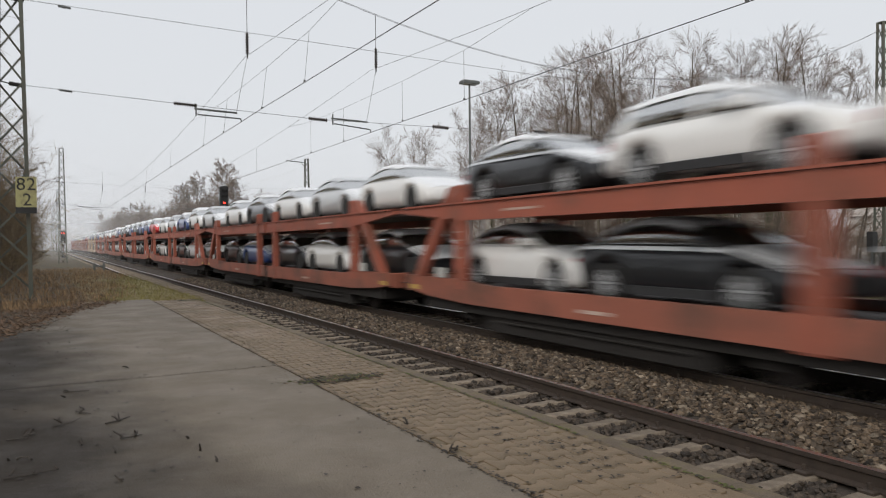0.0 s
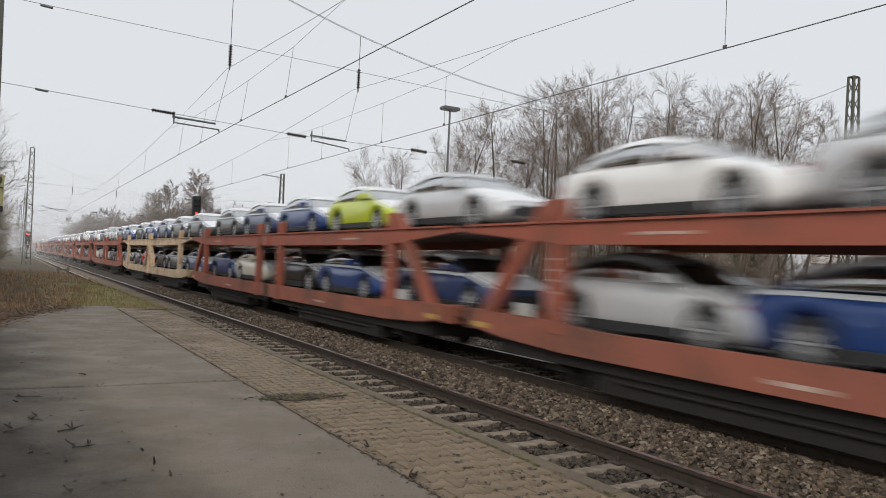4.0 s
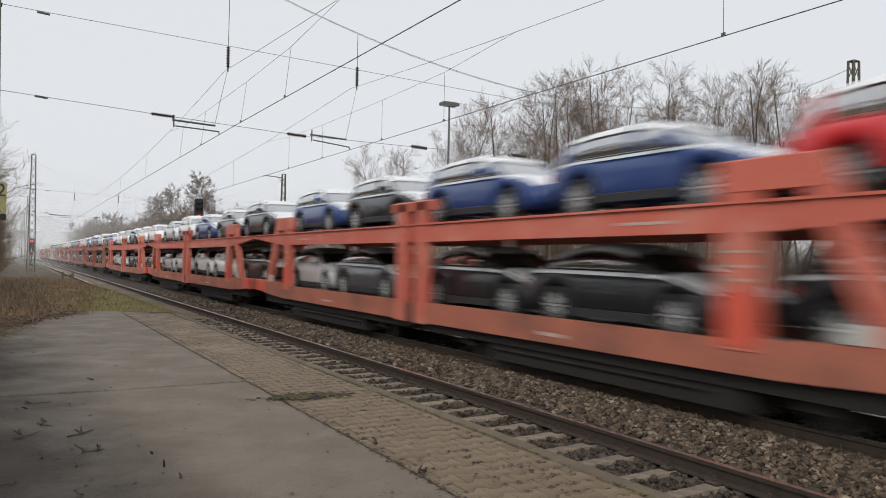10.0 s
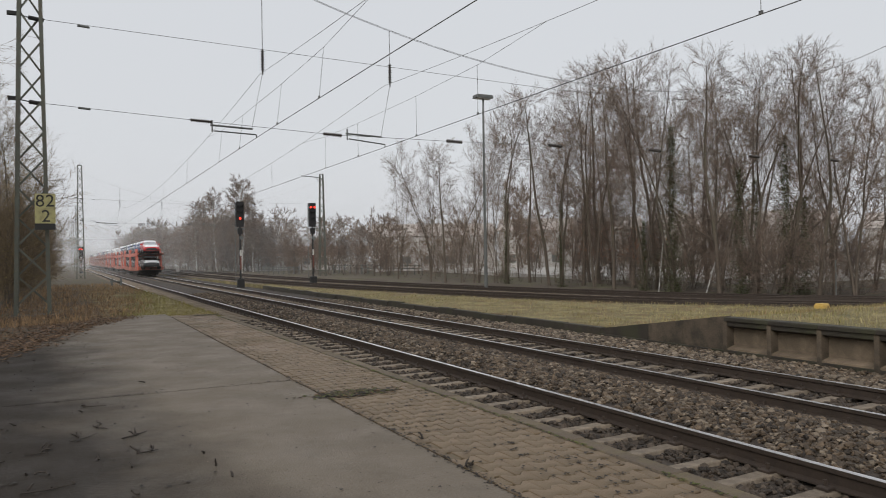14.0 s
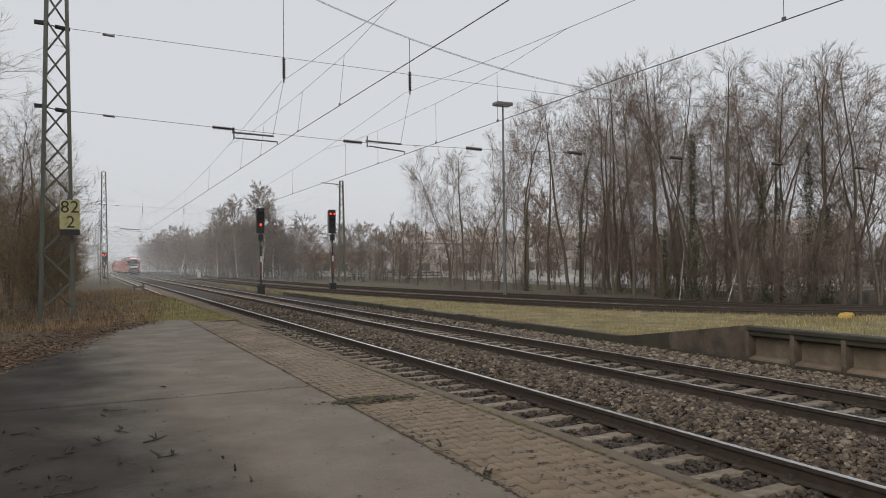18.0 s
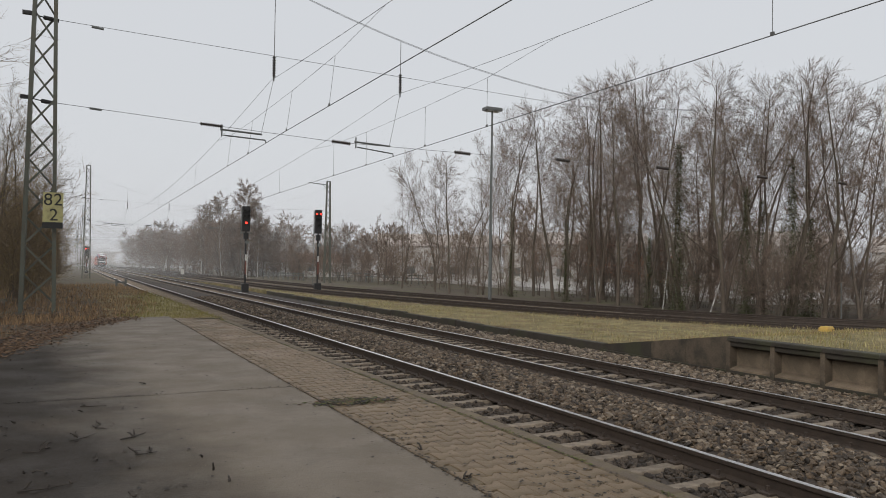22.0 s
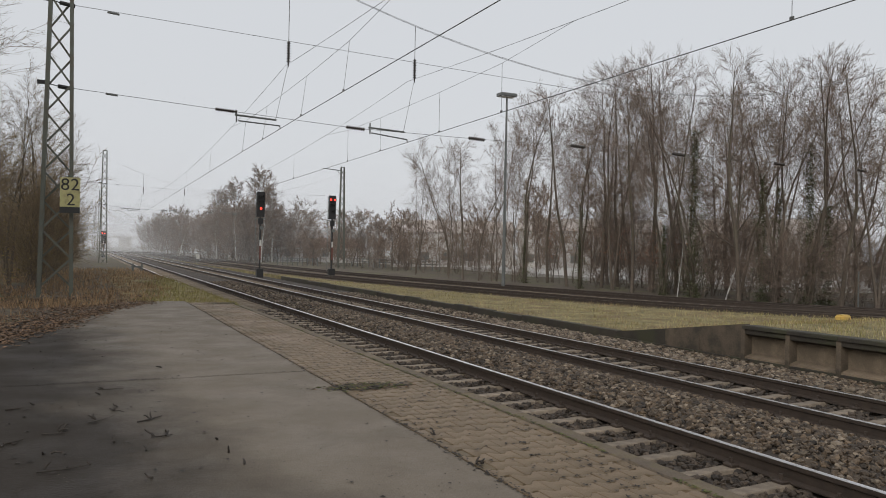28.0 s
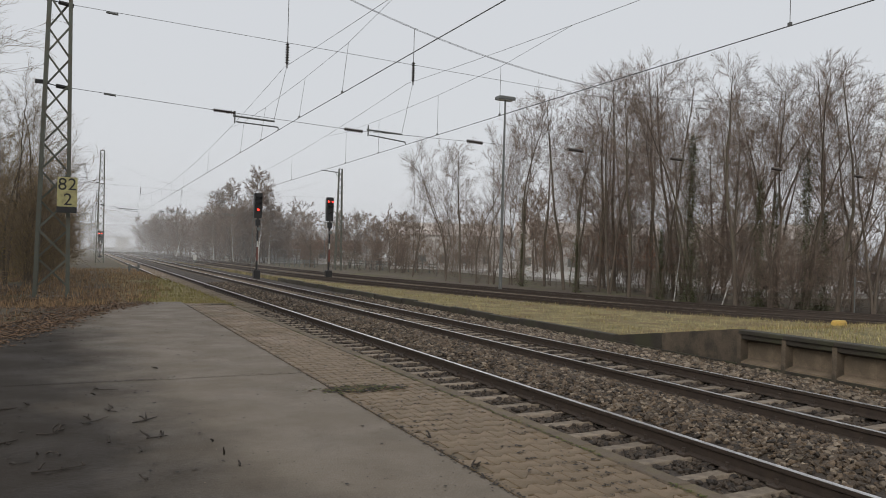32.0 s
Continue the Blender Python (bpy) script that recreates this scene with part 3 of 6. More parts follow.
# ---- lattice masts ----
def lattice_mast(x, y, z0, z1, w0, w1, label, sign=None, foundation=True, detail=True):
    t = thing("catenary_mast", label, "catenary mast", "lattice masts along the line", at=pose(x, y, 0))
    h = z1 - z0
    half = lambda z: lerp(w0, w1, (z - z0) / h) / 2
    for sx in (-1, 1):
        for sy in (-1, 1):
            g = Geo()
            a, b = half(z0), half(z1)
            g.strut((sx * a, sy * a * 0.7, z0), (sx * b, sy * b * 0.7, z1), 0.09, 0.09, up=(0, 1, 0))
            part("corner_post", g, "steel_green", t)
    n = int(h / (0.78 if detail else 1.1))
    for face in range(4):
        joined = Geo()
        for i in range(n):
            za, zb = lerp(z0 + 0.3, z1 - 0.15, i / n), lerp(z0 + 0.3, z1 - 0.15, (i + 1) / n)
            a, b = half(za), half(zb)
            s = 1 if (i + face) % 2 else -1
            g = Geo() if detail == "near" else joined
            if face < 2:
                q = (-1 if face else 1) * 0.7
                g.strut((-s * a, q * a, za), (s * b, q * b, zb), 0.048, 0.02, up=(0, 1, 0))
            else:
                q = -1 if face == 2 else 1
                g.strut((q * a, -s * a * 0.7, za), (q * b, s * b * 0.7, zb), 0.048, 0.02, up=(1, 0, 0))
            if detail == "near":
                part("brace", g, "steel_green", t)
        if detail != "near":
            tagged(part("bracing", joined, "steel_green", t), kind="stuff")
    if foundation:
        part("foundation", Geo().box(-w0 * 0.75, w0 * 0.75, -w0 * 0.6, w0 * 0.6, z0 - 0.5, z0 + 0.06, 0.03), "concrete", t, "concrete foundation block")
    part("cap_plate", Geo().box(-half(z1) - 0.04, half(z1) + 0.04, -half(z1) * 0.7 - 0.04, half(z1) * 0.7 + 0.04, z1, z1 + 0.05), "steel_green", t)
    return t


HY = 22.0     # cross span over the platforms
mast_l = lattice_mast(-0.70, HY, 0.5, 12.3, 0.76, 0.36, "tall green lattice mast with a yellow kilometre sign", detail="near")
mast_f = lattice_mast(36.2, HY, -0.5, 12.3, 0.80, 0.42, "tall green lattice mast before bare trees", detail="near")
H2 = 84.0
lattice_mast(1.6, H2, -0.4, 11.6, 0.75, 0.36, "grey-green lattice mast beside the track in mist")
lattice_mast(27.0, H2, -0.4, 11.6, 0.75, 0.36, "grey-green lattice mast with a small side arm")
for yy in (146, 208, 270):
    lattice_mast(2.2, yy, -0.4, 11.6, 0.75, 0.36, "distant lattice mast fading in mist", detail=False)
    lattice_mast(24.0, yy, -0.4, 11.6, 0.75, 0.36, "distant lattice mast fading in mist", detail=False)


# ---- overhead line ----
def span_z(x):
    """Height of the sagging head-span cable at the first cross span."""
    u = (x - 18.5) / 18.5
    return 8.1 + 4.3 * u * u


def insulator(g, p, q, r=0.075, n=7):
    p, q = Vector(p), Vector(q)
    g.tube(p, q, 0.03, n=6)
    d = (q - p)
    for i in range(n):
        c = p + d * ((i + 0.5) / n)
        g.tube(c - d * (0.28 / n), c + d * (0.05 / n), r * 0.55, r, n=10)


def cross_span(y, x0, x1, zs, arms, lows, tag):
    t = thing("cross_span", tag, "overhead line support")
    cable = Geo()
    xs = [lerp(x0, x1, i / 40) for i in range(41)]
    for dz in (0.0, 0.032):
        cable.wire([(x, y, zs(x) + dz) for x in xs], 0.007 if y < 50 else 0.0025)
    part("head_span_cable", cable, "wire", t, "sagging twin steel cable")
    up = Geo().wire([(x0, y, 8.25), (lerp(x0, x1, 0.45), y, 7.82), (x1, y, 8.25)], 0.007)
    part("upper_cross_wire", up, "wire", t)
    pts = [(x0, y, 6.06)] + [(x, y, z) for x, z in lows] + [(x1, y, 6.0)]
    part("lower_cross_wire", Geo().wire(pts, 0.007), "wire", t)
    for z in (8.25, 6.06):
        g = Geo()
        g.tube((x0 - 0.14, y, z + 0.01), (x0 + 0.22, y, z - 0.03), 0.055, n=8)
        g.box(x0 - 0.62, x0 - 0.38, y - 0.06, y + 0.06, z + 0.03, z + 0.12)
        g.tube((x0 - 0.40, y, z + 0.06), (x0 - 0.13, y, z + 0.01), 0.015, n=5)
        part("tension_spring", g, "black", t)
        g = Geo()
        g.tube((x0 + 1.0, y, z - 0.06), (x0 + 1.3, y, z - 0.08), 0.03, n=6)
        part("wire_clamp", g, "steel_grey", t)
    for x, z in lows:
        g = Geo()
        insulator(g, (x - 0.30, y, z + 0.012), (x + 0.30, y, z - 0.012), 0.065, 9)
        part("insulator", g, "insulator", t)
    for x, zc in arms:
        zl = 5.78
        g = Geo()
        g.tube((x - 1.25, y, zl + 0.12), (x - 1.25, y, zl - 0.22), 0.022)
        g.tube((x - 1.3, y, zl - 0.02), (x - 0.1, y, zl - 0.06), 0.028)
        part("registration_arm", g, "steel_grey", t)
        g = Geo()
        g.tube((x - 1.2, y, zl - 0.18), (x + 0.0, y, zc + 0.09), 0.02)
        g.tube((x + 0.0, y, zc + 0.1), (x + 0.02, y, zc), 0.016)
        part("steady_arm", g, "steel_grey", t)
        g = Geo()
        top = zs(x + 0.22)
        g.tube((x + 0.22, y, top), (x + 0.22, y, 8.08), 0.010)
        part("hanger", g, "wire", t)
        g = Geo()
        insulator(g, (x + 0.22, y, 8.08), (x + 0.22, y, 7.46), 0.065, 8)
        g.tube((x + 0.22, y, 7.46), (x + 0.22, y, 7.34), 0.02, n=6)
        part("insulator", g, "insulator", t)
        g = Geo()
        g.tube((x + 0.2, y, 7.33), (x - 0.12, y, zl - 0.04), 0.006)
        part("link_wire", g, "wire", t)
    return t


LOWS = [(3.55, 5.86), (7.45, 5.70), (11.7, 5.72), (15.8, 5.80), (20.5, 5.86), (26.0, 5.88), (31.2, 5.94)]
cross_span(HY, -0.6, 36.0, span_z, [(5.1, 5.47), (9.18, 5.40)], LOWS, "sagging cross span of cables with brown insulators")
cross_span(H2, 1.7, 26.9, lambda x: 7.9 + 3.0 * ((x - 14.3) / 12.6) ** 2, [(5.1, 5.45), (9.2, 5.45), (14.9, 5.5)], [(3.4, 5.8), (7.4, 5.7), (12, 5.7), (17, 5.7)], "misty cross span of cables between two masts")


def overhead_line(cx, zc_near, offs, name):
    """Messenger, contact wire, stitch wires and droppers over one track."""
    t = thing("overhead_line", name, "overhead line")
    sup = [-44, HY, H2, 146, 208, 270, 340]
    def mess(y):
        for a, b in zip(sup, sup[1:]):
            if a <= y <= b:
                u = (y - a) / (b - a)
                return 7.36 - 4 * 1.08 * u * (1 - u)
        return 7.36
    def cont(y):
        best = 0.0
        for i, s in enumerate(sup):
            w = max(0.0, 1 - abs(y - s) / 62)
            best += w * (offs if i % 2 else -offs)
        return cx + best
    ys = [-44 + 2 * i for i in range(193)]
    part("messenger_wire", Geo().wire([(cx + (offs * 0.2), y, mess(y)) for y in ys], 0.0055, 5), "wire", t)
    part("contact_wire", Geo().wire([(cont(y), y, zc_near) for y in ys[::4]], 0.009, 5), "wire", t)
    for s in sup[1:4]:
        st = [(cx + offs * 0.2, s - 9, mess(s - 9)), (cx + offs * 0.2, s - 6, 6.62), (cx + offs * 0.2, s - 2.4, 6.56), (cx + offs * 0.2, s + 2.4, 6.56), (cx + offs * 0.2, s + 6, 6.62), (cx + offs * 0.2, s + 9, mess(s + 9))]
        part("stitch_wire", Geo().wire(st, 0.0045, 5), "wire", t)
    for a, b in zip(sup[:4], sup[1:4]):
        for y in sorted([a + d for d in (2.4, 6.0, 14.4, 24.0)] + [b - d for d in (2.4, 6.0, 14.4, 24.0)] + [(a + b) / 2]):
            dist = min(y - a, b - y)
            top = mess(y) if dist > 9 else lerp(6.56, 6.62, (dist - 2.4) / 3.6)
            g = Geo().tube((cx + offs * 0.2, y, top), (cont(y), y, zc_near), 0.005, n=4)
            g.box(cont(y) - 0.015, cont(y) + 0.015, y - 0.03, y + 0.03, zc_near - 0.005, zc_near + 0.05)
            part("dropper", g, "wire", t)
    return t


overhead_line(T1, 5.47, -0.18, "contact and messenger wires over the near track")
overhead_line(T2, 5.40, 0.0, "contact and messenger wires over the train's track")


# ---- kilometre sign, signals, lamp ----
def letters(text, size, at, parent, material, name="figure", depth=0.004):
    c = bpy.data.curves.new(name, "FONT")
    c.body, c.size, c.extrude = text, size, depth
    c.align_x = "CENTER"
    ob = new(name, c)
    dg = bpy.context.evaluated_depsgraph_get()
    me = bpy.data.meshes.new_from_object(ob.evaluated_get(dg))
    bpy.data.objects.remove(ob)
    me.materials.clear()
    me.materials.append(M[material])
    o = new(name, me)
    o.parent = parent
    o.matrix_basis = at
    return o


def km_sign(x, y, z, w, h, yaw, group=""):
    t = thing("kilometre_sign", "weathered yellow kilometre plate with black figures", "sign", at=pose(x, y, z, 0, 0, yaw))
    p = part("plate", Geo().box(-w / 2, w / 2, -0.02, 0.0, -h / 2, h / 2), "sign_yellow", t)
    part("foot_strip", Geo().box(-w / 2, w / 2, -0.04, 0.02, -h / 2 - 0.16, -h / 2 - 0.005), "black", t)
    letters("8", 0.44, pose(-0.115, -0.022, 0.05, 90, 0, 0), t, "black")
    letters("2", 0.44, pose(0.115, -0.022, 0.05, 90, 0, 0), t, "black")
    letters("2", 0.44, pose(0.02, -0.022, -0.34, 90, 0, 0), t, "black")
    for s in (-0.1, 0.1):
        part("bracket", Geo().box(-0.22, 0.22, 0.0, 0.03, s * 2 - 0.02, s * 2 + 0.02), "steel_green", t)
    return t


km_sign(-0.39, 21.58, 3.28, 0.47, 0.76, -8)


def light_signal(x, y, head_z, top_z, w, lit, label):
    t = thing("light_signal", label, "railway signal", "main signals", at=pose(x, y, 0))
    part("post", Geo().tube((0, 0, -0.3), (0, 0, head_z + 0.2), 0.075, n=10), "black", t)
    part("base_box", Geo().box(-0.24, 0.24, -0.22, 0.22, -0.4, 0.42, 0.04), "black", t)
    part("head", Geo().box(-w / 2, w / 2, -0.06, 0.22, head_z, top_z, 0.02), "black", t, "black signal head board")
    part("bracket_arm", Geo().box(-0.42, 0.42, 0.05, 0.12, head_z - 0.15, head_z - 0.07), "steel_grey", t)
    part("lower_box", Geo().box(-0.17, 0.17, -0.1, 0.14, head_z - 0.55, head_z - 0.1, 0.02), "black", t)
    part("mast_board_red", Geo().box(-0.06, 0.06, -0.10, -0.08, 1.1, 2.1), "red_band", t, "orange-red band of the mast board")
    part("mast_board_white", Geo().box(-0.06, 0.06, -0.10, -0.08, 2.105, 2.55), "sign_white", t)
    part("round_plate", Geo().disc((0.08, -0.09, 3.45), (0, 1, 0), 0.14, 0.02), "steel_grey", t)
    part("ladder_rail", Geo().tube((-0.3, 0.25, 0.2), (-0.3, 0.25, top_z - 0.1), 0.02), "steel_grey", t)
    for dx, dz in ((-0.16, -0.35), (0.16, -0.35), (-0.16, -0.75), (0.16, -0.75), (0.0, -1.25)):
        hood = Geo().tube((dx, -0.06, top_z + dz), (dx, -0.22, top_z + dz), 0.10, n=12, caps=False)
        part("lamp_hood", hood, "black", t)
    for dx, dz in lit:
        part("lamp_lens", Geo().disc((dx, -0.075, top_z + dz), (0, 1, 0), 0.072, 0.02), "lamp_red", t, "lit red signal lamp")
    return t


light_signal(11.64, 55.7, 4.25, 6.12, 0.56, [(0.0, -1.25)], "black railway light signal showing one red light")
light_signal(17.73, 57.6, 4.35, 6.25, 0.54, [(-0.16, -0.35), (0.16, -0.35)], "black railway light signal showing two red lights")


def lamp_post(x, y, h, label):
    t = thing("lamp_post", label, "lamp post", at=pose(x, y, 0))
    part("pole", Geo().tube((0, 0, -0.4), (0, 0, h - 0.1), 0.11, 0.055, n=10), "steel_grey", t)
    part("lamp_head", Geo().box(-0.55, 0.55, -0.3, 0.3, h - 0.1, h + 0.1, 0.05), "steel_grey", t, "flat grey luminaire")
    part("diffuser", Geo().box(-0.45, 0.45, -0.22, 0.22, h - 0.14, h - 0.101), "film", t)
    part("door", Geo().box(-0.06, 0.06, -0.13, -0.10, 0.7, 1.2), "steel_grey", t)
    return t


lamp_post(22.7, 38.9, 11.45, "tall grey steel lamp post with a flat head")


# ---- the train ----
TAIL10, PITCH = 2.3, 25.3      # tail at 10 s; wagon length


def wagon(kind, paint, label):
    """A double-deck car carrier of two halves; local y runs from its tail end, z from the rails."""
    t = thing("car_carrier_wagon", label, "railway wagon", "double-deck wagons of the train")
    S, L, C = 1.39, PITCH, PITCH / 2
    mirror = lambda y, far: L - y if far else y
    for half in (False, True):
        m = lambda y: mirror(y, half)
        for s in (-1, 1):
            x0, x1 = (s * S, s * (S - 0.14))
            xa, xb = min(x0, x1), max(x0, x1)
            # sill: deep in the middle, rising and tapering to the end
            e = 0.5 if kind == "A" else 0.62
            poly = [(m(e), 0.80), (m(1.6), 0.68), (m(3.4), 0.60), (m(C - 0.14), 0.58), (m(C - 0.14), 1.02), (m(4.2), 1.02), (m(2.9), 1.10), (m(e), 1.12)]
            part("side_sill", Geo().prism(poly, "x", xa, xb), paint + "_sill", t)
            # upper deck beam
            poly = [(m(3.4), 2.36), (m(C - 0.14), 2.34), (m(C - 0.14), 2.70), (m(3.0), 2.73), (m(0.15), 2.70), (m(0.15), 2.62), (m(2.2), 2.45)]
            part("deck_beam", Geo().prism(poly, "x", xa, xb), paint, t)
            part("deck_flange", Geo().box(s * S - 0.05, s * S + 0.05, min(m(0.3), m(C - 0.14)), max(m(0.3), m(C - 0.14)), 2.712, 2.75), paint, t)
            top = 3.24 if kind == "A" else 3.12
            # end frame: upright and leaning leg
            pa, pb = {"A": (3.6, 4.15), "B": (2.94, 3.27), "C": (2.66, 3.1)}[kind]
            la, lb, ba, bb = {"A": (2.75, 3.15, 1.7, 2.1), "B": (2.7, 3.05, 0.92, 1.32), "C": (0, 0, 0, 0)}[kind]
            part("end_post", Geo().box(xa - 0.02, xb + 0.02, min(m(pa), m(pb)), max(m(pa), m(pb)), 0.9, top, 0.02), paint, t)
            if kind == "C":
                part("middle_strut", Geo().strut((s * (S - 0.07), m(C - 0.25), 2.45), (s * (S - 0.07), m(C - 1.35), 1.0), 0.15, 0.24, up=(1, 0, 0)), paint, t)
            else:
                part("leaning_post", Geo().prism([(m(lb), top - 0.03), (m(la), top - 0.03), (m(ba), 1.08), (m(bb), 1.08)], "x", xa - 0.015, xb + 0.015), paint, t)
            if kind == "A":
                part("post_head", Geo().box(xa - 0.03, xb + 0.03, min(m(2.72), m(4.2)), max(m(2.72), m(4.2)), 2.86, top + 0.02, 0.02), paint, t)
                part("red_mark", Geo().box(s * (S + 0.026) - 0.004, s * (S + 0.026) + 0.004, min(m(3.62), m(4.13)), max(m(3.62), m(4.13)), 0.95, 1.62), "wagon_red", t, "red repainted foot of the post")
            mid = {"A": (C - 0.68, C - 0.24), "B": (C - 1.36, C - 1.04), "C": (C - 0.3, C - 0.02)}[kind]
            part("middle_post", Geo().box(xa - 0.02, xb + 0.02, min(m(mid[0]), m(mid[1])), max(m(mid[0]), m(mid[1])), 0.55, top, 0.02), paint, t)
            if s < 0:
                part("notice_plate", Geo().box(s * (S + 0.022) - 0.004, s * (S + 0.022) + 0.004, *sorted((m(2.1), m(2.55))), 1.12, 1.34), "sign_white", t, "faded pale notice plate")
                for zz in (1.55, 1.75, 1.92, 2.1):
                    part("lettering_bar", Geo().box(s * (S + 0.024) - 0.003, s * (S + 0.024) + 0.003, *sorted((m(pa + 0.05), m(pb - 0.06))), zz, zz + 0.035), "stencil", t)
                part("lettering_bar", Geo().box(s * (S + 0.003) - 0.003, s * (S + 0.003) + 0.003, *sorted((m(4.9), m(6.0))), 2.50, 2.545), "stencil", t)
            if kind == "A":
                part("sill_end", Geo().box(xa - 0.012, xb + 0.012, *sorted((m(0.48), m(1.5))), 0.74, 1.13, 0.02), "wagon_red", t, "bright red repainted sill end")
                part("middle_bracket", Geo().box(xa - 0.02, xb + 0.02, min(m(C - 0.95), m(C - 0.05)), max(m(C - 0.95), m(C - 0.05)), top - 0.2, top + 0.02, 0.03), paint, t)
        a, b = sorted((m(0.1), m(C - 0.12)))
        part("upper_deck", Geo().box(-S + 0.15, S - 0.15, a, b, 2.57, 2.675), "deck", t, "dark perforated upper deck")
        part("lower_deck", Geo().box(-S + 0.15, S - 0.15, *sorted((m(0.7), m(C - 0.12))), 0.78, 0.86), "deck", t)
        part("underframe", Geo().box(-1.24, 1.24, *sorted((m(1.3), m(C - 0.3))), 0.40, 0.7), "under", t)
        part("headstock", Geo().box(-S + 0.05, S - 0.05, *sorted((m(0.40), m(0.60))), 0.74, 1.12, 0.03), paint + "_sill", t, "grimy end beam")
        part("bridge_plate", Geo().box(-S + 0.3, S - 0.3, *sorted((m(0.06), m(1.2))), 0.865, 0.89), "deck", t)
        for x in (-0.875, 0.875):
            g = Geo().tube((x, m(0.42), 0.98), (x, m(0.12), 0.98), 0.09, n=10)
            g.tube((x, m(0.16), 0.98), (x, m(0.08), 0.98), 0.23, n=14)
            part("buffer", g, "under", t, "grimy black buffer")
        part("coupling", Geo().box(-0.09, 0.09, *sorted((m(0.05), m(0.65))), 0.8, 0.98), "under", t)
        for yy in (3.0, 10.6):
            g = Geo()
            for x in (-0.75, 0.75):
                g.disc((x, m(yy), 0.40), (1, 0, 0), 0.40, 0.13, n=20)
                g.disc((x, m(yy), 0.40), (1, 0, 0), 0.15, 0.2, n=10)
            g.tube((-1.0, m(yy), 0.40), (1.0, m(yy), 0.40), 0.08, n=8)
            part("wheelset", g, "wheel_steel", t)
            for x in (-1.02, 1.02):
                part("axle_box", Geo().box(x - 0.1, x + 0.1, *sorted((m(yy - 0.2), m(yy + 0.2))), 0.25, 0.58, 0.03), "under", t)
                part("leaf_spring", Geo().prism([(m(yy - 0.6), 0.64), (m(yy), 0.56), (m(yy + 0.6), 0.64), (m(yy), 0.7)], "x", x - 0.06, x + 0.06), "under", t)
        part("yellow_stencil", Geo().box(-S - 0.008, -S - 0.003, *sorted((m(0.75), m(1.15))), 0.80, 0.90), "yellow_box", t)
        part("lettering_bar", Geo().box(-S - 0.006, -S - 0.001, *sorted((m(7.2), m(7.9))), 0.71, 0.77), "stencil", t)
        # black block below the deck: brake gear, and shade put in as a shape
        part("brake_gear", Geo().box(-1.18, 1.18, *sorted((m(3.9), m(9.7))), 0.09, 0.395), "under", t, "black block for brake gear and the shade below the wagon")
        part("brake_rod", Geo().tube((-1.22, m(4.5), 0.30), (-1.22, m(9.5), 0.30), 0.022), "under", t)
    part("joint_plate", Geo().box(-S + 0.02, S - 0.02, C - 0.13, C + 0.13, 0.5, 0.95), "under", t)
    return t


# ---- cars on the train ----
def profile(points, y):
    for (ya, za), (yb, zb) in zip(points, points[1:]):
        if ya <= y <= yb:
            return lerp(za, zb, (y - ya) / (yb - ya)) if yb > ya else zb
    return points[-1][1]


SHAPES = {
    # length, half width, wheel radius, wheel places, hood line, roof line (front is y = 0)
    "suv": dict(L=4.50, w=0.92, r=0.35, ax=(0.92, 3.60), low=0.26,
                belt=[(0, 0.56), (0.05, 0.68), (0.22, 0.78), (0.6, 0.89), (1.25, 1.0), (3.8, 1.01), (4.35, 0.97), (4.46, 0.85), (4.5, 0.56)],
                roof=[(1.12, 0.98), (1.95, 1.44), (2.5, 1.525), (3.5, 1.50), (4.05, 1.42), (4.40, 1.0)]),
    "hatch": dict(L=4.28, w=0.89, r=0.32, ax=(0.88, 3.50), low=0.20,
                  belt=[(0, 0.50), (0.05, 0.60), (0.25, 0.69), (0.6, 0.80), (1.2, 0.95), (3.7, 0.98), (4.15, 0.95), (4.25, 0.8), (4.28, 0.5)],
                  roof=[(1.05, 0.92), (1.95, 1.33), (2.45, 1.41), (3.3, 1.39), (3.85, 1.30), (4.2, 0.96)]),
    "sedan": dict(L=4.68, w=0.91, r=0.33, ax=(0.90, 3.68), low=0.19,
                  belt=[(0, 0.48), (0.06, 0.58), (0.28, 0.67), (0.7, 0.79), (1.35, 0.94), (3.9, 0.97), (4.5, 0.95), (4.64, 0.84), (4.68, 0.5)],
                  roof=[(1.2, 0.91), (2.15, 1.32), (2.65, 1.40), (3.2, 1.38), (3.75, 1.23), (4.25, 0.97)]),
}


def loft(rings, closed=True):
    n = len(rings[0])
    v = [p for r in rings for p in r]
    f = [(j * n + i, j * n + (i + 1) % n, (j + 1) * n + (i + 1) % n, (j + 1) * n + i) for j in range(len(rings) - 1) for i in range(n)]
    f += [tuple(range(n)), tuple(range((len(rings) - 1) * n, len(rings) * n))]
    return v, f


CAR_MESH = {}


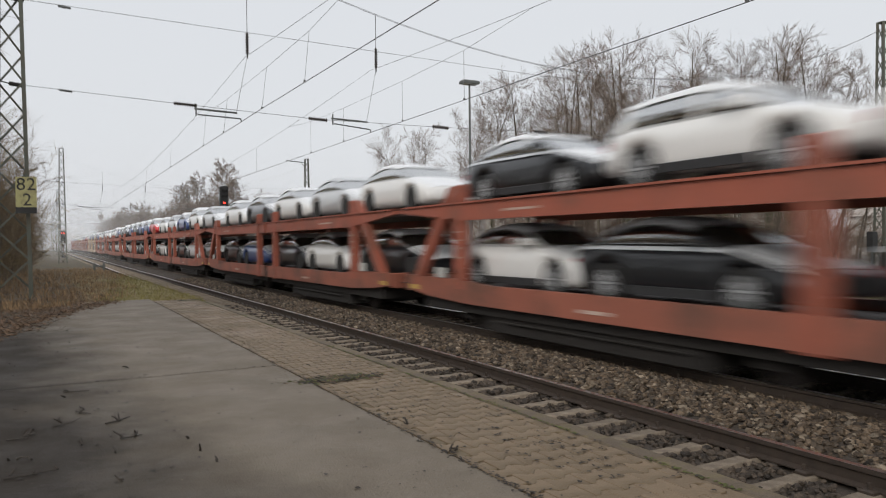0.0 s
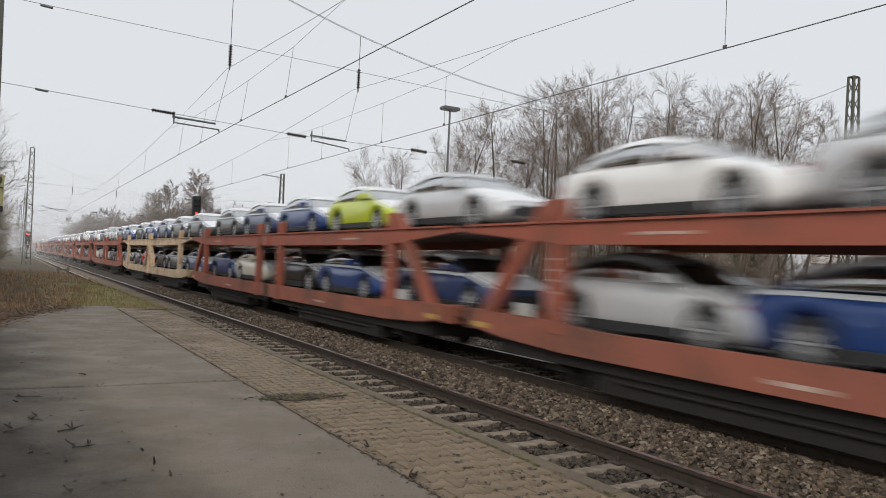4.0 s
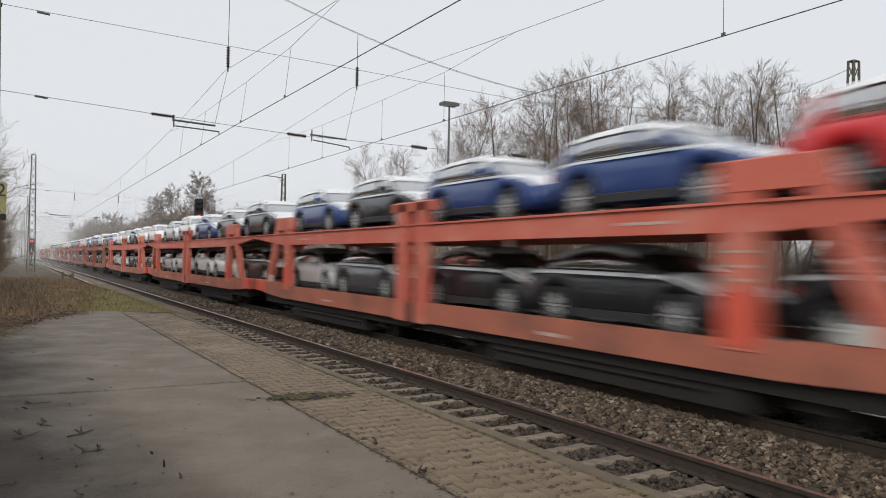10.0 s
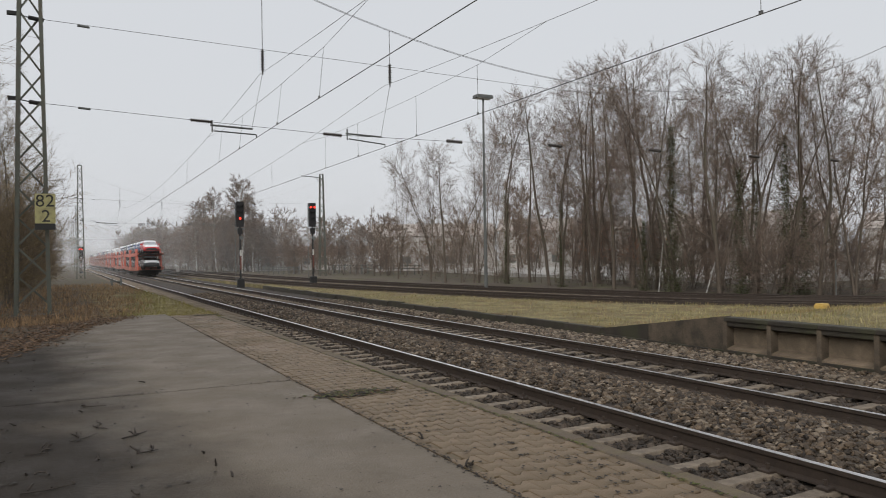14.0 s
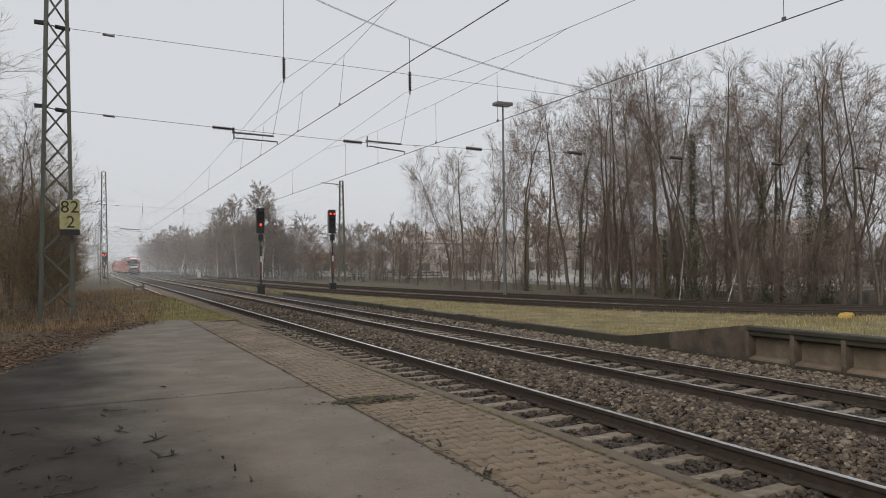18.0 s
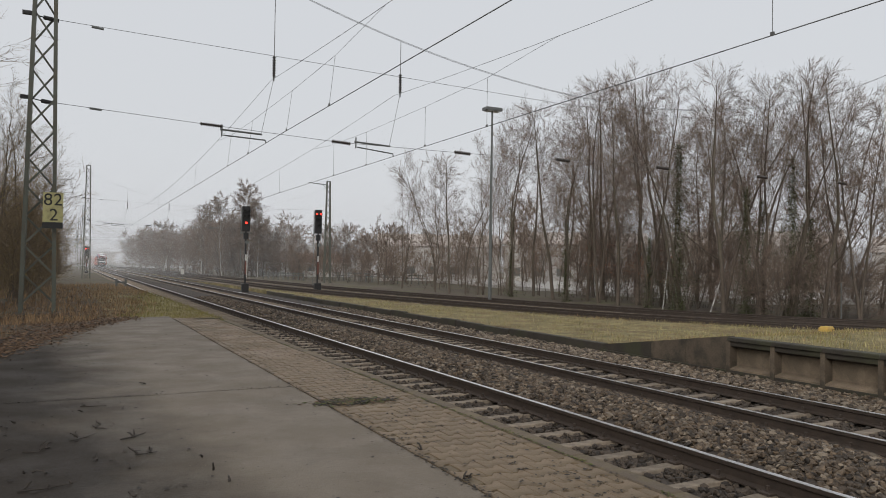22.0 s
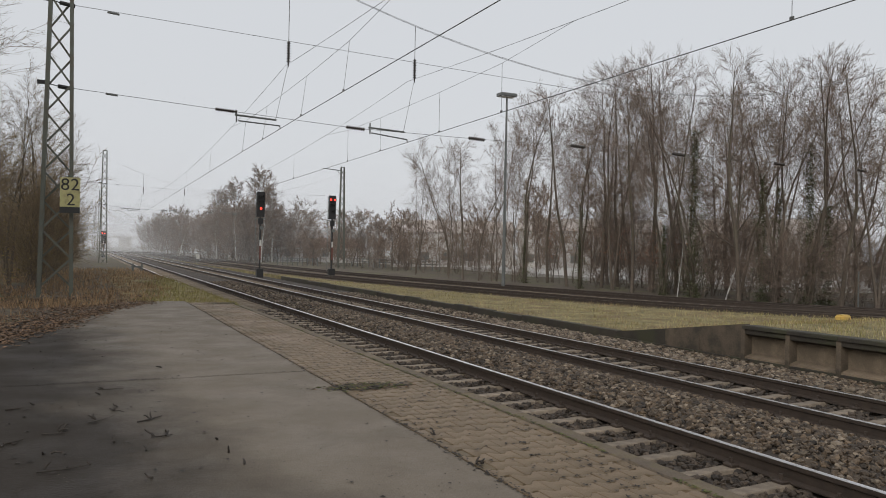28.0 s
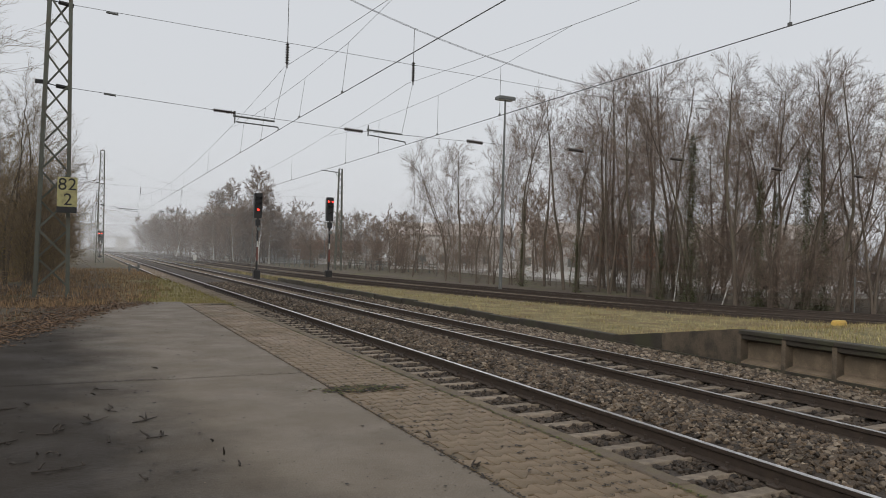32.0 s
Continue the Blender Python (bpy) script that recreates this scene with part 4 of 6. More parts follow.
def car_meshes(shape):
    if shape in CAR_MESH:
        return CAR_MESH[shape]
    s = SHAPES[shape]
    L, w, r, low = s["L"], s["w"], s["r"], s["low"]
    y_of = lambda y: y - L / 2
    ys = sorted({0.0, 0.05, 0.12, 0.25, L - 0.25, L - 0.12, L - 0.04, L} | {round(0.16 * i, 3) for i in range(2, int(L / 0.16))} |
                {round(a + d, 3) for a in s["ax"] for d in (-r - 0.075, -r - 0.06, -r * 0.86, -r * 0.5, 0, r * 0.5, r * 0.86, r + 0.06, r + 0.075)})
    rings = []
    for y in ys:
        zt = profile(s["belt"], y)
        end = min(y, L - y)
        ww = w * (1 - 0.16 * max(0, 1 - end / 0.55) ** 2)
        zl = low + 0.10 * max(0, 1 - end / 0.4)
        for a in s["ax"]:
            d = abs(y - a)
            if d < r + 0.065:
                zl = max(zl, r + math.sqrt(max(0, (r + 0.065) ** 2 - d * d)))
        zl = min(zl, zt - 0.12)
        zm = lerp(zl, zt, 0.55)
        half = [(0.0, zt + 0.035), (ww * 0.55, zt + 0.028), (ww * 0.83, zt - 0.005), (ww * 0.955, zt - 0.06), (ww, zm), (ww * 0.985, lerp(zl, zm, 0.45)), (ww * 0.95, zl)]
        ring = [(x, y_of(y), z) for x, z in half] + [(-x, y_of(y), z) for x, z in half[:0:-1]]
        rings.append(ring)
    body = Geo()
    body.add(*loft(rings))
    out = {"body": body.mesh("body", True)}
    # greenhouse
    rings = []
    ry = [p[0] for p in s["roof"]]
    n = 16
    def green(inset):
        rr = []
        for i in range(n + 1):
            y = lerp(ry[0], ry[-1], i / n)
            zt = profile(s["roof"], y) - inset
            zb = profile(s["belt"], y) - 0.03
            u = (zt - zb) / 0.6
            wt = w * (0.90 - 0.20 * min(1, max(0, u))) - inset
            wb = w * 0.90 - inset
            half = [(0, zt + 0.02), (wt * 0.75, zt + 0.008), (wt, zt - 0.05 * min(1, max(0, u))), (lerp(wt, wb, 0.5) + 0.012, lerp(zt, zb, 0.5)), (wb, zb)]
            rr.append([(x, y_of(y), z) for x, z in half] + [(-x, y_of(y), z) for x, z in half[:0:-1]])
        return rr
    g = Geo()
    g.add(*loft(green(0.012)))
    out["windows"] = g.mesh("windows", True)
    # roof skin over the flat part of the cabin
    full = green(0.0)
    flat = [q for i, q in enumerate(full) if profile(s["roof"], lerp(ry[0], ry[-1], i / n)) > max(p[1] for p in s["roof"]) - 0.24]
    g = Geo()
    def over(q):
        h0, h1, h2, h3 = q[0], q[1], q[2], q[3]
        e = tuple(lerp(a, b, 0.36) for a, b in zip(h2, h3))
        side = [(e[0] + 0.008, e[1], e[2]), (h2[0] + 0.006, h2[1], h2[2] + 0.004), (h1[0], h1[1], h1[2] + 0.006)]
        return [(-x, y, z) for x, y, z in side] + [(h0[0], h0[1], h0[2] + 0.006)] + side[::-1]
    top = [over(q) for q in flat]
    g.add([p for q in top for p in q], [(j * 7 + i, j * 7 + i + 1, (j + 1) * 7 + i + 1, (j + 1) * 7 + i) for j in range(len(top) - 1) for i in range(6)])
    out["roof"] = g.mesh("roof", True)
    # white protective film on the bonnet
    rows = []
    for i in range(9):
        y = lerp(0.10, ry[0] + 0.06, i / 8)
        zt = profile(s["belt"], y)
        ww = w * (1 - 0.16 * max(0, 1 - y / 0.55) ** 2)
        rows.append([(-ww * 0.962, y_of(y), zt - 0.075), (-ww * 0.86, y_of(y), zt - 0.012), (-ww * 0.55, y_of(y), zt + 0.036), (0, y_of(y), zt + 0.043), (ww * 0.55, y_of(y), zt + 0.036), (ww * 0.86, y_of(y), zt - 0.012), (ww * 0.962, y_of(y), zt - 0.075)])
    g = Geo()
    g.add([p for q in rows for p in q], [(j * 7 + i, j * 7 + i + 1, (j + 1) * 7 + i + 1, (j + 1) * 7 + i) for j in range(8) for i in range(6)])
    out["hood_film"] = g.mesh("bonnet_film", True)
    # pale strips along the belt line: the sky's highlight, put in as colour
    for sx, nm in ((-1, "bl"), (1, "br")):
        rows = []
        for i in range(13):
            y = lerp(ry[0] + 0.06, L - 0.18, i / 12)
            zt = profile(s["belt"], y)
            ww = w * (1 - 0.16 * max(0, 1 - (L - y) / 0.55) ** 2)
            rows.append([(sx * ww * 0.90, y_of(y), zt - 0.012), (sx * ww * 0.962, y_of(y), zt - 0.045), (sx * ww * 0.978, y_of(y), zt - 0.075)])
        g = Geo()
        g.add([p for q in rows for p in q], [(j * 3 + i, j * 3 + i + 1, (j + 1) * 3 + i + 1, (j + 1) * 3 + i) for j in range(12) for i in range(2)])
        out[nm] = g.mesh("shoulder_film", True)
    g = Geo()
    for sx in (-0.38, 0.38):
        g.box(sx - 0.24, sx + 0.24, y_of(2.2), y_of(2.36), s["belt"][4][1] - 0.1, s["belt"][4][1] + 0.33, 0.05)
    out["seats_front"] = g.mesh("front_seats")
    out["seats_rear"] = Geo().box(-0.6, 0.6, y_of(3.15), y_of(3.32), s["belt"][4][1] - 0.1, s["belt"][4][1] + 0.26, 0.05).mesh("rear_seat")
    # pillars
    def pillar(y0, y1, dy):
        gg = []
        for sx in (-1, 1):
            zb, zt = profile(s["belt"], y0), profile(s["roof"], y1) - 0.03
            g2 = Geo()
            g2.strut((sx * w * 0.895, y_of(y0), zb - 0.02), (sx * w * 0.715, y_of(y1), zt), dy, 0.03, up=(sx, 0, 0.3))
            gg.append(g2.mesh("pillar"))
        return gg
    roof = s["roof"]
    out["pillars"] = pillar(roof[0][0] + 0.1, roof[1][0] + 0.05, 0.07) + pillar(2.45, 2.5, 0.08) + pillar(roof[-1][0] - 0.35, roof[-2][0] - 0.1, 0.22)
    g = Geo()
    g.tube((-0.085, 0, 0), (0.085, 0, 0), r, n=22)
    out["tyre"] = g.mesh("tyre", False)
    g = Geo()
    for i in range(10):
        a = 2 * math.pi * i / 10
        g.strut((0.0, 0.03 * math.cos(a), 0.03 * math.sin(a)), (0.0, r * 0.66 * math.cos(a), r * 0.66 * math.sin(a)), 0.035, 0.05, up=(1, 0, 0))
    for i in range(22):
        a, b = 2 * math.pi * i / 22, 2 * math.pi * (i + 1) / 22
        g.strut((0, r * 0.68 * math.cos(a), r * 0.68 * math.sin(a)), (0, r * 0.68 * math.cos(b), r * 0.68 * math.sin(b)), 0.05, 0.03, up=(1, 0, 0))
    out["rim"] = g.mesh("rim")
    hz = profile(s["belt"], 0.12)
    for sx, nm in ((-1, "hl"), (1, "hr")):
        g = Geo()
        v = [(sx * w * 0.55, y_of(0.035), hz - 0.10), (sx * w * 0.55, y_of(0.05), hz - 0.20), (sx * w * 0.90, y_of(0.20), hz - 0.15), (sx * w * 0.91, y_of(0.27), hz - 0.04), (sx * w * 0.75, y_of(0.11), hz - 0.05)]
        v2 = [(x * 0.97, y - 0.03, z) for x, y, z in v]
        g.add(v + v2, [(0, 1, 2, 3, 4), (9, 8, 7, 6, 5)] + [(i, (i + 1) % 5, 5 + (i + 1) % 5, 5 + i) for i in range(5)])
        out[nm] = g.mesh("headlight")
        g = Geo().box(min(sx * w * 0.62, sx * w * 0.88), max(sx * w * 0.62, sx * w * 0.88), y_of(L - 0.12), y_of(L - 0.005), hz - 0.02, hz + 0.12, 0.02)
        out["t" + nm[1]] = g.mesh("tail_light")
        mz = profile(s["belt"], 1.55)
        g = Geo().box(min(sx * (w * 0.94), sx * (w + 0.17)), max(sx * (w * 0.94), sx * (w + 0.17)), y_of(1.58), y_of(1.74), mz + 0.02, mz + 0.15, 0.03)
        out["m" + nm[1]] = g.mesh("mirror")
    out["grille"] = Geo().prism([(-w * 0.5, hz - 0.2), (w * 0.5, hz - 0.2), (w * 0.53, hz - 0.08), (-w * 0.53, hz - 0.08)], "y", y_of(-0.015), y_of(0.06)).mesh("grille")
    out["intake"] = Geo().prism([(-w * 0.7, low + 0.12), (w * 0.7, low + 0.12), (w * 0.62, low + 0.25), (-w * 0.62, low + 0.25)], "y", y_of(-0.012), y_of(0.08)).mesh("intake")
    for sx, nm in ((-1, "sl"), (1, "sr")):
        g = Geo().box(min(sx * w * 0.93, sx * (w + 0.006)), max(sx * w * 0.93, sx * (w + 0.006)), y_of(s["ax"][0] + r + 0.09), y_of(s["ax"][1] - r - 0.09), low - 0.01, low + 0.13, 0.01)
        out[nm] = g.mesh("side_skirt")
    CAR_MESH[shape] = out
    return out


KINDNAME = {"suv": "sport utility car", "hatch": "hatchback car", "sedan": "saloon car"}
CAR_WORD = {"white": "white", "cream": "cream-white", "silver": "silver", "grey": "dark grey", "black": "black", "green": "dark green", "navy": "navy blue", "blue": "bright blue", "red": "red", "lime": "lime-yellow"}


def car(shape, colour, full=True):
    """A new car facing the train's tail; local origin under its middle."""
    q = car_meshes(shape)
    s = SHAPES[shape]
    L, w, r = s["L"], s["w"], s["r"]
    t = thing("car", f"new {CAR_WORD[colour]} {KINDNAME[shape]} riding on a train wagon", "car", "new cars on the train")
    def p(name, mesh, mat, label="", par=None, at=None, own=False):
        if own:
            mesh = mesh.copy()
            mesh.materials.clear()
        return part(name, mesh, mat, par or t, label, at=at)
    paint = "car_" + colour
    p("body", q["body"], paint, own=True)
    p("cabin_glass", q["windows"], "glass", "dark reflecting glass")
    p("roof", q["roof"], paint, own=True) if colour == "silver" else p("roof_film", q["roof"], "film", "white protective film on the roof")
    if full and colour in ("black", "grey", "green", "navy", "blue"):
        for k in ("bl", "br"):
            p("shoulder_film", q[k], "shoulder_highlight", "painted pale highlight along the window line")
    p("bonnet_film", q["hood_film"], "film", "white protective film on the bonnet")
    for sx in (-1, 1):
        for a in s["ax"]:
            ty = p("tyre", q["tyre"], "tyre", at=pose(sx * (w - 0.10), a - L / 2, r))
            if full:
                p("rim", q["rim"], "rim", "alloy rim", par=ty, at=pose(sx * 0.07, 0, 0))
    if full:
        for m in q["pillars"]:
            p("pillar", m, paint, own=True)
        for k, nm, mat in (("hl", "headlight", "headlight"), ("hr", "headlight", "headlight"), ("tl", "tail_light", "taillight"), ("tr", "tail_light", "taillight"), ("sl", "side_skirt", "trim"), ("sr", "side_skirt", "trim")):
            p(nm, q[k], mat)
        for k in ("ml", "mr"):
            p("mirror", q[k], paint, own=True)
        p("grille", q["grille"], "trim")
        p("intake", q["intake"], "trim")
        p("front_seats", q["seats_front"], "seat")
        p("rear_seat", q["seats_rear"], "seat")
    return t


# colours from the tail onwards, upper and lower deck; shapes: S suv, H hatch, L saloon
KEY = {"w": "white", "c": "cream", "s": "silver", "g": "grey", "k": "black", "e": "green", "n": "navy", "b": "blue", "r": "red", "l": "lime"}
SH = {"S": "suv", "H": "hatch", "L": "sedan"}
UPPER = ["Sr Sb Sb Sk Sb", "Sk Lk Lb Sw Ls", "Lw Lw Lk Ls Lw", "Lb Lk Sc Lb Sg", "Lb Lc Ls Lr Lk", "Lb Lk Lw Ls Lw", "Ls Ll Lb Ln Lg",
         "Lg Lg Ln Lb Lk", "Lb Lg Ls Ss Ln", "Lw Lb Lw Sw Lk", "Lw Ls Lw Lg Lw", "Ls Sw Lb Ls Lw"]
LOWER = ["Sk Lk Lk Lg Ls", "Sk Sw Sw Ss Ls", "Lk Lk Lk Ls Lw", "Lk Lk Lk Lk Lk", "Lk Hr Lk Ln Lc", "Lk Lk Lw Lb Ls", "Ln Lb Lk Lc Lb",
         "Lb Lk Lk Lr Lk", "Lk Lk Lk Lc Ls", "Lc Lk Lk Lk Lw", "Lk Lw Lk Lb Lk", "Lk Ls Lk Lk Lw"]
ORIGINALS = {}


def place_car(shape, colour, full, local_y, z):
    key = (shape, colour, full)
    if key not in ORIGINALS:
        ORIGINALS[key] = ob = car(shape, colour, full)
    else:
        ob = copy_thing(ORIGINALS[key], Matrix.Identity(4))
    MOVING.append((ob, local_y, z))
    return ob


WAGONS = 21
UPPER_SLOTS, LOWER_SLOTS = (1.72, 6.42, 11.2, 15.9, 20.6), (1.7, 7.0, 11.25, 16.7, 20.95)
first = {}
for k in range(WAGONS):
    kind, paint, lab = ("A", "wagon_orange", "orange-red double-deck car carrier wagon with broad posts") if k < 3 else ("B", "wagon_brown", "faded red-brown double-deck car carrier wagon")
    if k in (7, 15):
        kind, paint, lab = "C", "wagon_cream", "dirty cream double-deck car carrier wagon"
    if (kind, paint) not in first:
        first[(kind, paint)] = ob = wagon(kind, paint, lab)
    else:
        ob = copy_thing(first[(kind, paint)], Matrix.Identity(4))
    MOVING.append((ob, k * PITCH, 0.0))
    for deck, row, z in (("upper", UPPER, 2.68), ("lower", LOWER, 0.87)):
        for i in range(5):
            sh, co = row[k % len(row)].split()[i]
            place_car(SH[sh], KEY[co], k < 10, k * PITCH + (UPPER_SLOTS if deck == "upper" else LOWER_SLOTS)[i] - (0.25 if k < 2 else 0.0), z)


# ---- sleepers and fastenings ----
def sleeper_mesh():
    rings = []
    for x, zt in ((-1.3, -0.20), (-1.25, -0.186), (-0.98, -0.174), (-0.52, -0.174), (-0.3, -0.184), (0.3, -0.184), (0.52, -0.174), (0.98, -0.174), (1.25, -0.186), (1.3, -0.20)):
        rings.append([(x, -0.115, -0.36), (x, -0.078, zt - 0.010), (x, -0.070, zt), (x, 0.070, zt), (x, 0.078, zt - 0.010), (x, 0.115, -0.36)])
    g = Geo()
    g.add(*loft(rings))
    return g.mesh("sleeper")


SLEEPER = sleeper_mesh()
SLEEPER.materials.append(M["sleeper"])
for track, cx, off in ((track_near, T1, 0.12), (track_main, T2, 0.35)):
    clips, rest = Geo(), Geo()
    n = 0
    y = -6.0 + off
    base = [(v.co.x, v.co.y, v.co.z) for v in SLEEPER.vertices]
    faces = [tuple(p.vertices) for p in SLEEPER.polygons]
    while y < 230:
        if y < 58:
            part("sleeper", SLEEPER, "sleeper", track, at=pose(cx + 0.008 * math.sin(y * 7.7), y, 0.004 * math.sin(y * 5.3), 0, 0, 0.4 * math.sin(y * 3.9)))
        else:
            rest.add([(a + cx, b + y, c) for a, b, c in base], faces)
        if y < 42:
            for s in (-0.7535, 0.7535):
                for e in (-0.115, 0.115):
                    clips.box(cx + s + e - 0.05, cx + s + e + 0.05, y - 0.06, y + 0.06, -0.172, -0.135, 0.015)
                    clips.tube((cx + s + e, y, -0.14), (cx + s + e, y, -0.085), 0.02, n=6)
        y += 0.6
    tagged(part("far_sleepers", rest, "sleeper", track), kind="stuff")
    tagged(part("rail_fastenings", clips, "rail", track, "rusty rail fastenings"), kind="stuff")

# ---- ballast stones ----
ICO_V = np.array([(0, 0, -1), (0.72, -0.53, -0.45), (-0.28, -0.85, -0.45), (-0.89, 0, -0.45), (-0.28, 0.85, -0.45), (0.72, 0.53, -0.45),
                  (0.28, -0.85, 0.45), (-0.72, -0.53, 0.45), (-0.72, 0.53, 0.45), (0.28, 0.85, 0.45), (0.89, 0, 0.45), (0, 0, 1)])
ICO_F = [(0, 1, 2), (1, 0, 5), (0, 2, 3), (0, 3, 4), (0, 4, 5), (1, 5, 10), (2, 1, 6), (3, 2, 7), (4, 3, 8), (5, 4, 9),
         (1, 10, 6), (2, 6, 7), (3, 7, 8), (4, 8, 9), (5, 9, 10), (6, 10, 11), (7, 6, 11), (8, 7, 11), (9, 8, 11), (10, 9, 11)]


def scatter_mesh(name, pts, sizes, base_v, base_f, material, label, category, squash=0.75, warp=0.28, upright=False, smooth=False, parent=None):
    """Many small pieces in one mesh, each turned and warped on its own."""
    n, k = len(pts), len(base_v)
    base = np.asarray(base_v, float)
    v = np.repeat(base[None], n, 0) * (1 + warp * (rng.random((n, k, 1)) * 2 - 1))
    v[:, :, 2] *= squash
    a = rng.random(n) * 2 * np.pi
    if not upright:
        b = (rng.random(n) - 0.5) * 1.6
        c, s = np.cos(b)[:, None], np.sin(b)[:, None]
        v = np.stack([v[:, :, 0], c * v[:, :, 1] - s * v[:, :, 2], s * v[:, :, 1] + c * v[:, :, 2]], 2)
    c, s = np.cos(a)[:, None], np.sin(a)[:, None]
    v = np.stack([c * v[:, :, 0] - s * v[:, :, 1], s * v[:, :, 0] + c * v[:, :, 1], v[:, :, 2]], 2)
    v = v * np.asarray(sizes)[:, None, None] + np.asarray(pts)[:, None, :]
    f = (np.asarray(base_f)[None] + (np.arange(n) * k)[:, None, None]).reshape(-1, len(base_f[0]))
    me = bpy.data.meshes.new(name)
    me.from_pydata(v.reshape(-1, 3).tolist(), [], f.tolist())
    me.materials.append(M[material])
    if smooth:
        me.shade_smooth()
    ob = new(name, me)
    if parent:
        ob.parent = parent
        return tagged(ob, label, kind="stuff")
    return tagged(ob, label, category, kind="stuff")


def bed_z(x):
    prof = [(3.62, -0.34), (3.9, -0.225), (6.05, -0.225), (6.30, -0.16), (7.0, -0.07), (7.6, -0.08), (8.2, -0.17), (8.45, -0.235), (9.95, -0.235), (10.15, -0.16), (10.9, -0.15), (11.9, -0.24), (12.6, -0.26)]
    return np.interp(x, [p[0] for p in prof], [p[1] for p in prof])


def stones():
    spec = [(6.08, 8.38, 1.8, 12, 430), (6.08, 8.38, 12, 24, 250), (6.08, 8.38, 24, 45, 90), (3.64, 5.98, 2.2, 14, 260), (3.64, 5.98, 14, 26, 90), (8.5, 9.87, 2.5, 20, 170), (9.99, 12.42, 3, 20, 210), (9.99, 12.42, 20, 36, 60), (8.5, 9.87, 20, 36, 60)]
    pts, size = [], []
    for xa, xb, ya, yb, dens in spec:
        n = int((xb - xa) * (yb - ya) * dens)
        x, y = xa + (xb - xa) * rng.random(n), ya + (yb - ya) * rng.random(n)
        z = bed_z(x) + 0.008 + 0.03 * rng.random(n)
        keep = np.ones(n, bool)
        for cx, off in ((T1, 0.12), (T2, 0.35)):
            on = (np.abs(x - cx) < 1.3) & (np.abs(((y + 6.0 - off + 0.3) % 0.6) - 0.3) < 0.11)
            keep &= ~(on & (rng.random(n) < np.where(np.abs(x - cx) < 0.85, 0.995, 0.9)))
        pts.append(np.stack([x, y, z], 1)[keep])
        size.append((0.020 + 0.032 * rng.random(n) ** 1.5)[keep] * (1 if yb <= 14 else 1.2))
    p, s = np.concatenate(pts), np.concatenate(size)
    inside = (p[:, 0] < T1 + 0.98) | (np.abs(p[:, 0] - T2) < 0.7)
    pale = ~inside & (rng.random(len(p)) < 0.13 + 0.25 * (p[:, 0] > 10))
    for mask, mat, label in ((inside, "ballast_dark", "grimy dark ballast stones between the rails"), (pale, "ballast_pale", "pale grey stones strewn in the ballast"), (~inside & ~pale, "ballast", "loose brown ballast stones between the tracks")):
        scatter_mesh("ballast_stones", p[mask], s[mask], ICO_V, ICO_F, mat, label, "ballast", 0.7, 0.42)


stones()

# ---- paving stones ----
def paver_mesh(gap=0.0022):
    a, b1, b2, d = 0.1 - gap, 0.107 - gap, 0.0555 - gap, 0.022
    half = [(-a, -b1), (-a / 2 - d, -b1), (-a / 2 + d, -b2), (a / 2 - d, -b2), (a / 2 + d, -b1), (a, -b1)]
    poly = half + [(-x, -y) for x, y in half]
    n = len(poly)
    v = [(x, y, -0.05) for x, y in poly] + [(x, y, -0.004) for x, y in poly] + [(x * 0.975, y * 0.968, 0.0) for x, y in poly]
    f = [(k * n + i, k * n + (i + 1) % n, (k + 1) * n + (i + 1) % n, (k + 1) * n + i) for k in range(2) for i in range(n)] + [tuple(range(2 * n, 3 * n))]
    return v, f


PV, PF = paver_mesh()
g = Geo()
g.add(PV, PF)
PAVER = g.mesh("paving_stone")
PAVER.materials.append(M["paver"])
rest = Geo()
row, count = 0, 0
y = -6.0
while y < YEND - 0.05:
    x = XP + 0.112 + (0.1 if row % 2 else 0.0)
    while x < XJ - 0.08:
        dz = PZ - 0.004 + 0.004 * noise.noise((x * 3, y * 3, 1)) + 0.003 * (random.random() - 0.5)
        if 3.2 < y < 10.8 and count < 300:
            count += 1
            part("paving_stone", PAVER, "paver", paving, at=pose(x, y, dz, 1.2 * (random.random() - 0.5), 1.2 * (random.random() - 0.5), 1.5 * (random.random() - 0.5)))
        else:
            rest.add([(px + x, py + y, pz + dz) for px, py, pz in PV], PF)
        x += 0.2
    for hx in ((XP + 0.062,) if row % 2 else ()) + ((x - 0.05,) if x - 0.1 < XJ - 0.06 else ()):
        w = min(0.044, XJ - hx - 0.006)
        rest.box(hx - 0.044, hx + w, y - 0.076, y + 0.076, PZ - 0.05, PZ - 0.004 + 0.004 * (random.random() - 0.5), 0.005)
    y += 0.1625
    row += 1
tagged(part("paving_stones", rest, "paver_joined", paving), kind="stuff")
structure("paving_bed", Geo().box(XP - 0.011, XJ + 0.011, -30, YEND, PZ - 0.074, PZ - 0.024), "joint", "dark sandy joints under the paving", "paving")

# ---- small growth and litter ----
BLADE_V = [(-0.05, 0, 0), (0.05, 0, 0), (0.03, 0.12, 0.6), (0.0, 0.32, 1.0)]
BLADE_F = [(0, 1, 2), (0, 2, 3)]
LEAF_V = [(-0.5, -0.3, 0.0), (0.0, -0.45, 0.15), (0.55, 0.0, 0.02), (0.05, 0.4, 0.18), (-0.45, 0.28, 0.05)]
LEAF_F = [(0, 1, 2), (0, 2, 3), (0, 3, 4)]


def gz(p):
    return np.array([ground_z(x, y) for x, y in p])


